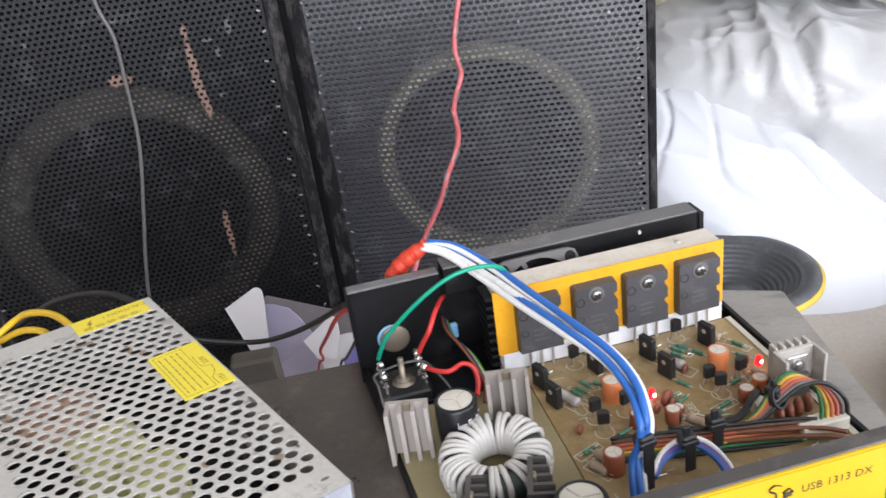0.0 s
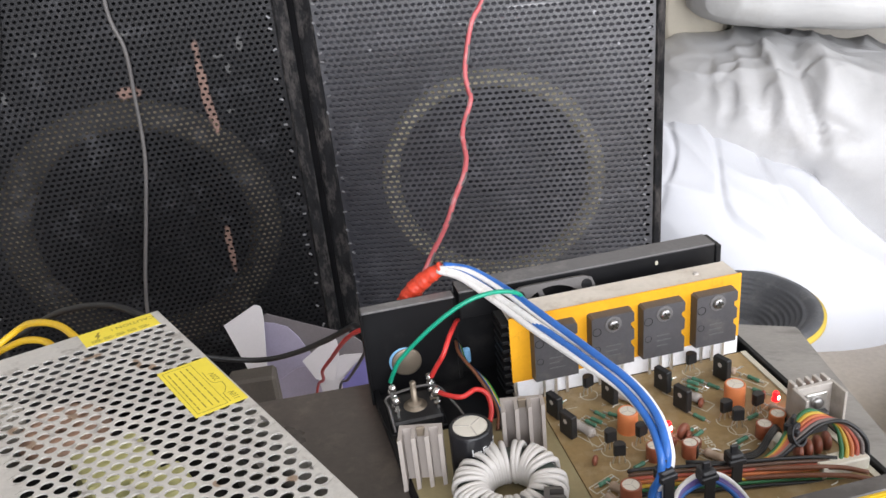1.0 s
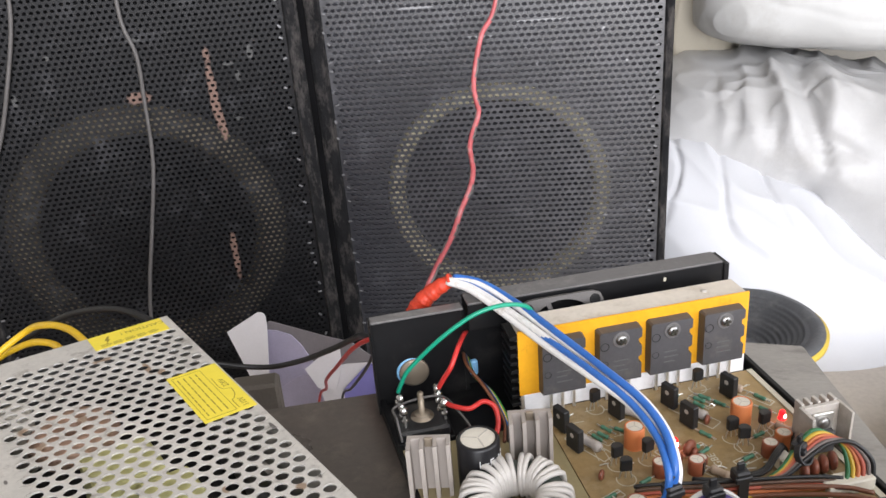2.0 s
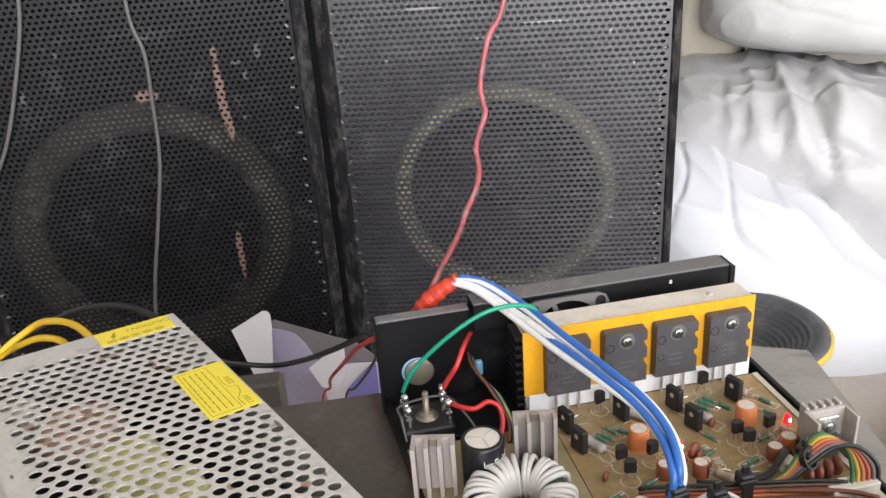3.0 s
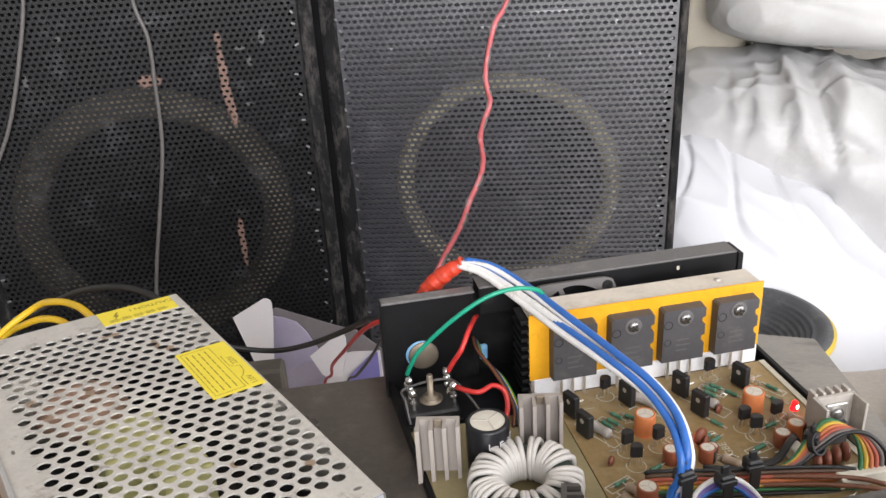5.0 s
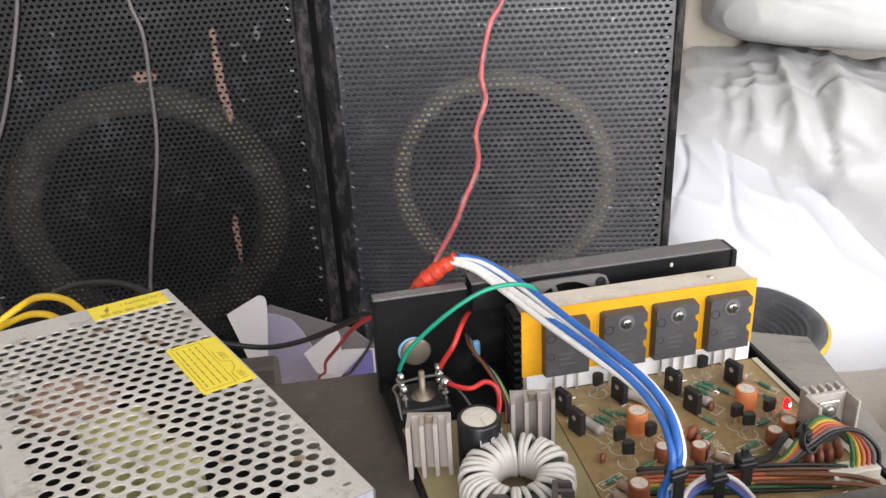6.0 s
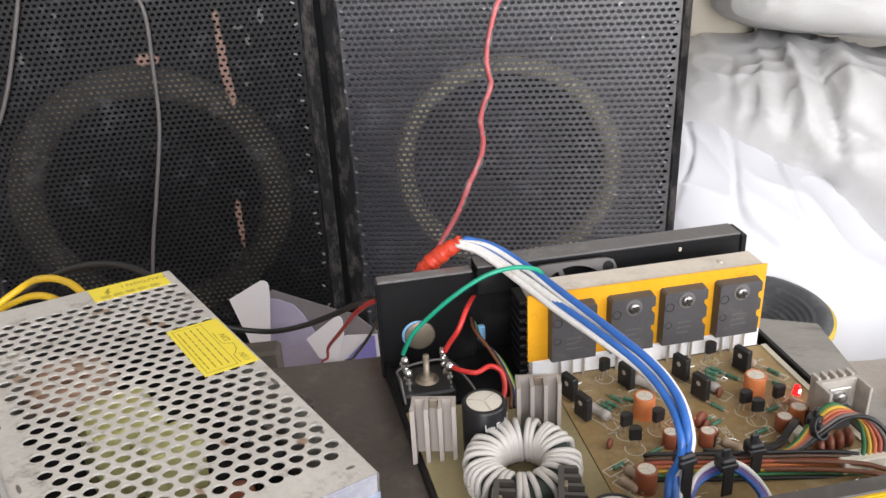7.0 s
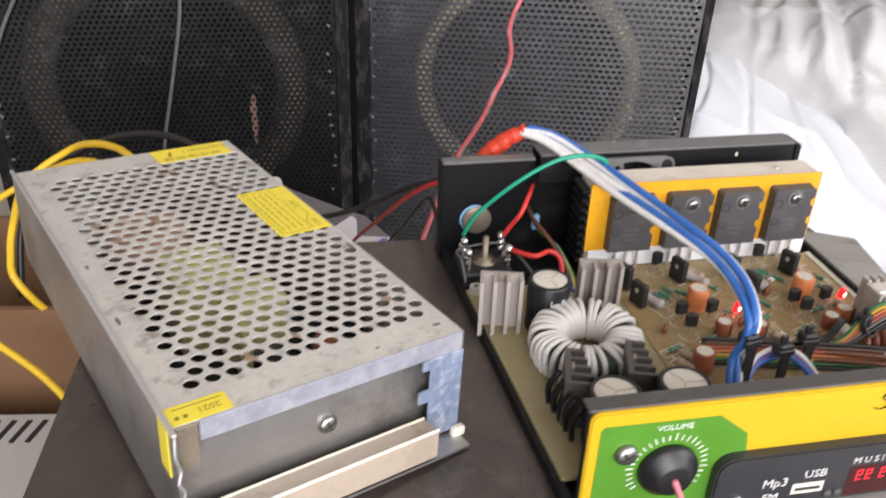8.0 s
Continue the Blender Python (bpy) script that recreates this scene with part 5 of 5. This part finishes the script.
awire("brown_wire", [(118, 114, 10), (140, 120, 10.5), (158, 125, 9.5), (168, 129, 8)], 1.0, M_brnwire)

# thick speaker leads over the board: white and blue
LEAD = [(40.0, -8.7, 58.0), (50.4, 0.2, 57.0), (61.2, 20.3, 53.5), (69.9, 47.6, 52.0), (78.7, 75.4, 51.0), (85.7, 96.1, 49.0), (88.3, 112.0, 45.0), (86.6, 124.5, 40.0), (85.2, 127.3, 33.0), (82.5, 127.0, 26.0), (79.5, 134.0, 17.0), (78.5, 141.0, 9.0)]


def lead(side, lift, end_side, end_lift, material, r, label):
    """One of five leads lying side by side; towards the end they change places."""
    pts = []
    n = len(LEAD)
    for i, (u, v, z) in enumerate(LEAD):
        f = min(1, i / 7.0)
        f = f * f * (3 - 2 * f)
        s = side + (end_side - side) * f
        w = 0.45 if i == 0 else 0.8 if i == 1 else 1.0
        k = lift + (end_lift - lift) * f + 0.4 * math.sin(i * 1.7 + side)
        pts.append((u - 0.86 * s * w, v + 0.40 * s * w, z - 0.28 * s * w + k))
    awire("speaker_lead", pts, r, material, amp, label, seg=10)


lead(5.9, 0.2, 0.8, -2.8, M_whitewire, 1.5, "white insulated lead")
lead(3.7, 0.9, -1.8, -2.4, M_whitewire, 1.45, "white insulated lead")
lead(1.4, -0.4, 2.3, 0.0, M_bluewire, 1.4, "blue insulated lead")
lead(-0.9, 0.2, -3.3, -1.2, M_whitewire, 1.3, "white insulated lead")
lead(-3.4, 0.4, -0.9, 0.9, M_bluewire, 1.5, "blue insulated lead")
for k, (mt, r) in enumerate(((M_whitewire, 1.0), (M_purwire, 0.9), (M_purwire, 0.9), (M_bluewire, 1.0))):
    o = 1.2 * k
    awire("loop_wire", [(88 + 0.3 * o, 127, 15 - 0.4 * o), (95, 121 + 0.5 * o, 18.5 - 0.5 * o), (104, 119 + 0.3 * o, 20.5 - 0.9 * o), (112 - 0.6 * o, 121, 18.5 - 0.5 * o), (117 - 0.8 * o, 128, 13), (117 - 0.8 * o, 137, 8)], r, mt, n=6)


def zip_tie(u, v, z, yaw, tall):
    m = Matrix.Translation(A(u, v, z)) @ pose(0, 0, 0, 0, 0, yaw) @ Matrix.Scale(0.001, 4)
    body = part("zip_tie", bx(-3.0, 3.0, -2.8, 2.6, -1.6, 3.4, bevel=0.7), M_nylon, amp, "black nylon cable tie")
    body.matrix_local = m
    part("strap", bx(-2.2, 2.2, -3.3, -2.4, -tall, 1.4, bevel=0.3), M_nylon, body)
    part("collar", bx(-3.5, 3.5, -3.4, -1.6, -1.0, 1.6, bevel=0.4), M_nylon, body)
    part("tail", bx(-1.5, 1.5, -0.6, 0.7, 3.2, 6.4, bevel=0.3), M_nylon, body)


zip_tie(85.2, 127.2, 32, 10, 20)
zip_tie(104.4, 121.3, 21.5, 5, 12)
zip_tie(120.2, 113.2, 18.5, 0, 10)
zip_tie(148.6, 106.8, 20, 35, 6)
q = part("zip_tie", lathe([(3.6, -1.2), (4.4, -1.2), (4.4, 1.2), (3.6, 1.2), (3.6, -1.2)], 20), M_nylon, amp, "black nylon cable tie")
q.matrix_local = Matrix.Translation(A(148.5, 110.0, 19.5)) @ pose(0, 0, 0, 50, 40, 0) @ Matrix.Scale(0.001, 4)

# thin hook-up wires
awire("green_lead", [(6, 20.6, 21), (8, 22.5, 27), (12, 25, 35), (25.6, 30.1, 50), (40.1, 32.5, 60), (52.5, 32.5, 62.5), (63.5, 29.5, 59), (68.5, 26, 53), (69.8, 24.5, 48.6)], 1.0, M_greenwire, label="green insulated lead")
awire("red_lead", [(24.6, 20.2, 19), (27, 22.5, 25), (30.3, 26, 33), (35, 20, 38), (41, 6, 36), (44, -3, 32)], 1.15, M_redwire, label="red insulated lead")
awire("red_lead", [(25, 30.5, 18), (28, 37, 19.5), (34, 41.5, 20), (41, 37.5, 19.5), (45.5, 39, 17), (46, 43, 12), (44, 47, 8)], 1.15, M_redwire, label="red insulated lead")
for k, (mt, o) in enumerate(((M_yelwire, 0), (M_grnwire2, 2.2), (M_blkwire, -2.2), (M_brnwire, -4), (M_bluewire, -1))):
    awire("hookup_wire", [(42 + o * 0.3, 2, 22 - o * 0.5), (42 + o * 0.5, 14, 20 - o), (47 + o * 0.6, 28, 17 - o * 0.6), (50 + o * 0.3, 42, 11), (50 + o, 52, 7)], 0.8, mt, n=6)

# front plate
part("front_wall", abox(11, 178, 166.6, 168.2, 1.6, 43.4), M_black, amp)
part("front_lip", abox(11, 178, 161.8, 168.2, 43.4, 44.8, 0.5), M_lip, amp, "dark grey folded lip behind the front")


def face(pts, v0, v1, material, name, parent, label="", bevel=0.0):
    """A flat piece standing in the plane of the front, from outline (along, up)."""
    bm = bmesh.new()
    b = [bm.verts.new(A(u, v0, z)) for u, z in pts]
    f = [bm.verts.new(A(u, v1, z)) for u, z in pts]
    n = len(pts)
    top = bm.faces.new(f)
    for i in range(n):
        bm.faces.new((b[i], b[(i + 1) % n], f[(i + 1) % n], f[i]))
    if bevel:
        bmesh.ops.bevel(bm, geom=list(top.edges), offset=bevel / 1000, segments=2, affect="EDGES")
    return part(name, bm, material, parent, label)


def rounded(u0, u1, z0, z1, r, n=4):
    pts = []
    for cu, cz, a0 in ((u1 - r, z0 + r, -90), (u1 - r, z1 - r, 0), (u0 + r, z1 - r, 90), (u0 + r, z0 + r, 180)):
        pts += [(cu + r * math.cos(math.radians(a0 + 90 * k / n)), cz + r * math.sin(math.radians(a0 + 90 * k / n))) for k in range(n + 1)]
    return pts


fp = face(rounded(11.4, 180, 0.4, 44.4, 3), 168.2, 169.6, M_panel_y, "front_panel", amp, "bright yellow and green printed front panel", 0.5)
face([(14.8, 3), (63.8, 3), (63.8, 23), (62.6, 30.8), (52.3, 39.2), (16, 39.4), (14.8, 38)], 169.55, 169.75, M_panel_g, "green_field", fp, "green printed field")
face([(147.5, 3), (176, 3), (176, 39), (160, 39.2), (149.5, 32), (147.5, 26)], 169.55, 169.75, M_panel_g, "green_field", fp, "green printed field")
mod = face(rounded(53.5, 146, -0.2 + 0.8, 23.6, 6), 169.7, 173.4, M_module, "player_module", amp, "black music player module with a red display", 0.6)
STAND = pose(0, 0, 0, 90)


def front_text(text, u, z, size, material, parent, v=169.8):
    return lettering("print", text, Matrix.Translation(A(u, v, z)) @ STAND, size / 1000, material, parent, 0.00003)


front_text("VOLUME", 38.2, 36.6, 3.0, M_print, fp)
front_text("USB 1313 DX", 129.4, 36.2, 4.3, M_ink, fp, 169.66)
bm = bmesh.new()
for pts in (((110, 40.2), (107.5, 41), (106, 39.4), (108.5, 37.6), (108.2, 35.4), (105.6, 34.6), (103.8, 35.6)), ((110.6, 37), (112.6, 38.2), (113.6, 37), (111.2, 36.2), (111.4, 34.6), (114, 35))):
    tube([A(u, 169.66, z) for u, z in pts], 0.00085, 5, 5, bm, 0.12)
part("logo_mark", bm, M_ink, fp)
bm = bmesh.new()
for k in range(26):
    a = math.radians(-35 + 250 * k / 25)
    box(bm, -0.00018, 0.00018, -0.0002, 0.00002, 0.0110, 0.0130 if k % 3 else 0.0136, m=Matrix.Translation(A(38.0, 169.78, 20.6)) @ Matrix.Rotation(a - math.pi / 2, 4, "Y").inverted())
part("dial_marks", bm, M_print, fp)
q = part("screw", screw_head(3.7, 2.4), M_chrome, fp, "bright cross-head screw", True)
q.matrix_local = Matrix.Translation(A(23.6, 169.7, 28.3)) @ STAND @ Matrix.Scale(0.001, 4)
cross_recess(q, pose(0, 0, 0, 0, 0, 35), 3.7, 2.4)
knob = part("volume_knob", lathe([(0, 6.0), (4.8, 6.0), (6.0, 5.6), (7.6, 3.4), (9.0, 2.6), (9.6, 1.4), (9.6, 0), (0, 0)], 32), M_capblk, amp, "black volume knob with a pink pointer line", True)
knob.matrix_local = Matrix.Translation(A(38.0, 169.8, 20.4)) @ STAND @ Matrix.Scale(0.001, 4)
part("pointer", bx(-0.9, 0.9, -1.2, 9.4, 2.6, 7.4, bevel=0.5, m=Matrix.Rotation(math.pi + 0.42, 4, "Z")), M_pink, knob, "faded pink pointer line")
front_text("USB", 88, 13.6, 4.6, M_print, mod, 173.45)
front_text("Mp3", 74.5, 11.4, 5.0, M_print, mod, 173.45)
front_text("FM", 74.0, 5.2, 4.6, M_print, mod, 173.45)
front_text("M U S I C", 107.5, 17.0, 3.6, M_print, mod, 173.45)
face([(81, 5.6), (92, 5.6), (92, 10.0), (81, 10.0)], 173.38, 173.5, M_conn, "usb_slot", mod, "pale slot surround")
face([(82, 6.9), (91, 6.9), (91, 8.2), (82, 8.2)], 173.45, 173.56, M_ink, "usb_mouth", mod)
win = face(rounded(100, 138, 2, 14.6, 1), 173.38, 173.5, M_redwin, "display", mod, "dark red display window")
bm = bmesh.new()
for k, u in enumerate((103, 106.4, 111.5, 115, 121, 124.4)):
    for du, dz, w, h in ((0, 0, 2, 0.45), (0, 2, 2, 0.45), (0, 4, 2, 0.45), (0, 0, 0.45, 4), (1.7, 2, 0.45, 2.4)):
        abox(u + du, u + du + w, 173.5, 173.58, 8.4 + dz, 8.4 + dz + h, 0, bm)
part("digits", bm, M_redseg, win)
q = part("screw", screw_head(2.2, 1.4), M_chrome, mod, "", True)
q.matrix_local = Matrix.Translation(A(61.8, 173.4, 6.2)) @ STAND @ Matrix.Scale(0.001, 4)
for u in (94, 97.5):
    q = part("button", lathe([(0, 1.2), (1.2, 1.2), (1.5, 0.8), (1.5, 0)], 16), M_epoxy, mod, "", True)
    q.matrix_local = Matrix.Translation(A(u, 173.4, 4.5)) @ STAND @ Matrix.Scale(0.001, 4)

lettering("print", "GBE", BOARD_TEXT, 0.0046, M_trace, amp, 0.00004)

# ---------------------------------------------------------------- cables round the bench
def cable(name, pts, r, material, label, category="cable", seg=8):
    return tagged(part(name, tube(pts, r, seg, 10), material, None, smooth=True), label, category)


def W(u, v, z):
    return AMP @ A(u, v, z)


tape = part("tape_splice", tube([W(18.5, -14, 35.0), W(22, -13.5, 41.5), W(26.5, -12.5, 47.5), W(33, -11, 53.2), W(40.2, -8.6, 57.8)], 0.0042, 16, 14, taper=lambda t: 0.95 + 0.16 * math.sin(t * 3.0) - 0.28 * t * t + 0.05 * math.sin(t * 38 + 1) + 0.03 * math.sin(t * 91) + (0.10 if t > 0.95 else 0)), M_tape, None, smooth=True)
tagged(tape, "red insulating tape wrapped round a cable splice", "tape splice")
RED = [(-0.072, 0.905, 0.5811), (-0.08, 0.9, 0.5111), (-0.092, 0.892, 0.4511), (-0.1044, 0.8805, 0.4275), (-0.1104, 0.8653, 0.3956), (-0.1112, 0.8564, 0.377), (-0.1075, 0.85, 0.3637), (-0.1042, 0.84, 0.3544), (-0.1085, 0.8225, 0.3383), (-0.1094, 0.81, 0.3272), (-0.106, 0.8, 0.3184), (-0.1019, 0.7827, 0.3094), (-0.1021, 0.7619, 0.2991), (-0.1097, 0.7514, 0.2822), (-0.1163, 0.7463, 0.2631), (-0.1231, 0.7427, 0.2492), (-0.1392, 0.735, 0.2192), (-0.15, 0.715, 0.19), (-0.175, 0.69, 0.1), (-0.2, 0.67, 0.0), (-0.24, 0.66, -0.046), (-0.29, 0.665, -0.047)]
red = cable("red_cable", RED, 0.0027, M_pinkwire, "faded red twisted speaker cable hanging down")
part("clear_strand", tube([(x + 0.0028 * (-1) ** k, y - 0.001, z) for k, (x, y, z) in enumerate(RED)], 0.0013, 6, 10), M_greywire, red, "thin grey clear-sheathed strand", True)
cable("grey_cable", [(-0.455, 0.80, 0.66), (-0.462, 0.797, 0.56), (-0.465, 0.794, 0.475), (-0.458, 0.797, 0.434), (-0.461, 0.798, 0.386), (-0.467, 0.797, 0.316), (-0.484, 0.791, 0.237), (-0.501, 0.786, 0.166), (-0.510, 0.784, 0.106), (-0.512, 0.78, -0.03)], 0.0022, M_greywire, "thin grey cable hanging before a loudspeaker")
cable("grey_cable", [(-0.545, 0.757, 0.64), (-0.553, 0.753, 0.54), (-0.559, 0.750, 0.483), (-0.578, 0.741, 0.417), (-0.603, 0.732, 0.353), (-0.640, 0.717, 0.281), (-0.68, 0.70, 0.16), (-0.69, 0.69, -0.03)], 0.0022, M_greywire, "thin grey cable drooping to the floor")
cable("black_cable", [W(7, -7, 38), (-0.0670, 0.350, 0.3755), (-0.090, 0.395, 0.349), (-0.124, 0.43, 0.317), (-0.163, 0.46, 0.287), (-0.195, 0.47, 0.274), (-0.225, 0.455, 0.285), (-0.25, 0.43, 0.31), (-0.235, 0.385, 0.345), (-0.215, 0.352, 0.360)], 0.0019, M_blkwire, "black mains cable sagging behind the power supply")
cable("black_cable", [(-0.175, 0.352, 0.356), (-0.200, 0.372, 0.363), (-0.232, 0.383, 0.366), (-0.270, 0.388, 0.358), (-0.305, 0.390, 0.340), (-0.330, 0.39, 0.326), (-0.345, 0.38, 0.29), (-0.34, 0.36, 0.25)], 0.0021, M_blkwire, "black cable looping behind the power supply")
cable("yellow_cable", [(-0.205, 0.325, 0.368), (-0.225, 0.345, 0.364), (-0.248, 0.36, 0.365), (-0.272, 0.37, 0.361), (-0.298, 0.38, 0.349), (-0.315, 0.36, 0.335), (-0.305, 0.333, 0.324), (-0.300, 0.32, 0.311), (-0.293, 0.312, 0.300), (-0.280, 0.318, 0.275), (-0.262, 0.33, 0.25)], 0.0021, M_yelwire, "yellow cable looping into the carton")
cable("yellow_cable", [(-0.235, 0.335, 0.356), (-0.259, 0.36, 0.353), (-0.281, 0.37, 0.349), (-0.306, 0.38, 0.338), (-0.33, 0.38, 0.325), (-0.35, 0.34, 0.31), (-0.335, 0.288, 0.296), (-0.300, 0.284, 0.284), (-0.262, 0.282, 0.262), (-0.232, 0.275, 0.238)], 0.0021, M_yelwire, "yellow cable hanging over the carton")
cable("red_cable", [W(8, -6, 36), (-0.0655, 0.345, 0.3775), (-0.0800, 0.366, 0.361), (-0.0955, 0.390, 0.341), (-0.1305, 0.450, 0.2915), (-0.172, 0.520, 0.2325), (-0.206, 0.590, 0.175), (-0.240, 0.645, 0.125), (-0.26, 0.66, 0.05)], 0.0013, M_redwire, "red cable dropping behind the bench")
cable("black_cable", [W(0, -9, 14), (-0.085, 0.41, 0.335), (-0.12, 0.475, 0.275), (-0.165, 0.55, 0.205), (-0.205, 0.62, 0.145), (-0.225, 0.64, 0.06)], 0.0012, M_blkwire, "thin black wire dropping behind the bench")

# ---------------------------------------------------------------- clutter behind and below the bench
def plate(pts, y, t, tilt, material, name, parent, label=""):
    """A card panel from an outline in x and z at depth y, leaning back by tilt."""
    bm = bmesh.new()
    z0 = min(z for _, z in pts)
    a = [bm.verts.new((x, y + (z - z0) * tilt, z)) for x, z in pts]
    b = [bm.verts.new((x, y + t + (z - z0) * tilt, z)) for x, z in pts]
    n = len(pts)
    bm.faces.new(a)
    bm.faces.new(b[::-1])
    for i in range(n):
        j = (i + 1) % n
        bm.faces.new((a[i], b[i], b[j], a[j]))
    bmesh.ops.recalc_face_normals(bm, faces=bm.faces[:])
    return part(name, bm, material, parent, label)


pb = thing("packing_box", pose(0, 0, 0), "open white and violet printed packing box with flaps", "packing box")
plate([(-0.345, -0.05), (-0.205, -0.05), (-0.205, 0.080), (-0.2266, 0.0961), (-0.2502, 0.1148), (-0.2742, 0.119), (-0.3451, 0.1367), (-0.350, 0.134)], 0.768, 0.0012, 0.0, M_paper_d, "far_side", pb, "dull grey inner side")
plate([(-0.362, -0.05), (-0.290, -0.05), (-0.297, 0.088), (-0.310, 0.110), (-0.321, 0.1214), (-0.338, 0.1258), (-0.354, 0.1262), (-0.366, 0.118)], 0.752, 0.0012, 0.08, M_paper_v, "back_panel", pb, "glossy pale violet panel")
plate([(-0.391, 0.130), (-0.366, 0.072), (-0.345, 0.072), (-0.341, 0.139), (-0.3415, 0.150), (-0.3430, 0.1535), (-0.3465, 0.1552), (-0.351, 0.1550)], 0.742, 0.001, 0.15, M_paper, "flap", pb, "white rounded flap")
plate([(-0.335, -0.05), (-0.262, -0.05), (-0.262, 0.098), (-0.268, 0.100), (-0.300, 0.092), (-0.33, 0.070)], 0.722, 0.0012, 0.05, M_paper_v, "side_panel", pb, "pale violet side panel")
plate([(-0.279, 0.119), (-0.266, 0.098), (-0.245, 0.098), (-0.237, 0.128), (-0.2375, 0.143), (-0.2390, 0.1465), (-0.2415, 0.1480), (-0.2445, 0.1480)], 0.700, 0.001, 0.1, M_paper, "flap", pb, "white rounded flap")
plate([(-0.268, 0.098), (-0.262, 0.06), (-0.20, 0.06), (-0.203, 0.1285), (-0.234, 0.1245), (-0.242, 0.122)], 0.707, 0.001, 0.02, M_paper, "printed_panel", pb, "white printed panel")
plate([(-0.240, 0.094), (-0.240, 0.075), (-0.205, 0.075), (-0.2045, 0.106), (-0.205, 0.1275), (-0.2105, 0.127)], 0.7055, 0.001, 0.02, M_paper_b, "printed_stripe", pb, "violet-blue printed stripe")

rl = thing("cardboard_roll", pose(-0.286, 0.61, -0.05), "dark dull cardboard piece behind the bench", "cardboard")
part("sheet", bx(-0.022, 0.022, -0.012, 0.012, 0, 0.215, bevel=0.003, m=pose(0, 0, 0, 0, 0, 20)), M_oldcard, rl)

ct = thing("carton", pose(-0.335, 0.355, -0.05, 0, 0, 18), "open brown cardboard carton beside the bench", "carton")
w, d, h, t = 0.13, 0.055, 0.331, 0.004
part("front_side", bx(-w, w, -d, -d + t, 0, h), M_card, ct)
part("back_side", bx(-w, w, d - t, d, 0, h + 0.002), M_card, ct)
part("end_side", bx(-w, -w + t, -d + t, d - t, 0, h), M_card, ct)
part("end_side", bx(w - t, w, -d + t, d - t, 0, h), M_card, ct)
part("bottom_side", bx(-w + t, w - t, -d + t, d - t, 0, t), M_card, ct)
# filler block; its near-black colour is the carton's inner shade
part("contents", bx(-w + 0.01, w - 0.01, -d + 0.01, d - 0.01, t, h - 0.09, bevel=0.01), M_inside, ct, "plain block coloured as the shade inside the carton")

wb = thing("white_case", pose(-0.29, 0.205, -0.05, 0, 0, 18), "white metal case with vent slots on top", "case")
part("case_body", bx(-0.16, 0.11, -0.12, 0.075, 0, 0.28, bevel=0.003), M_whitebox, wb)
for k in range(9):
    part("vent_slot", bx(-0.0014, 0.0014, -0.009, 0.009, 0.2797, 0.2806, m=Matrix.Translation((0.042 - k * 0.0085, 0.058, 0)) @ pose(0, 0, 0, 0, 0, -14)), M_inside, wb)
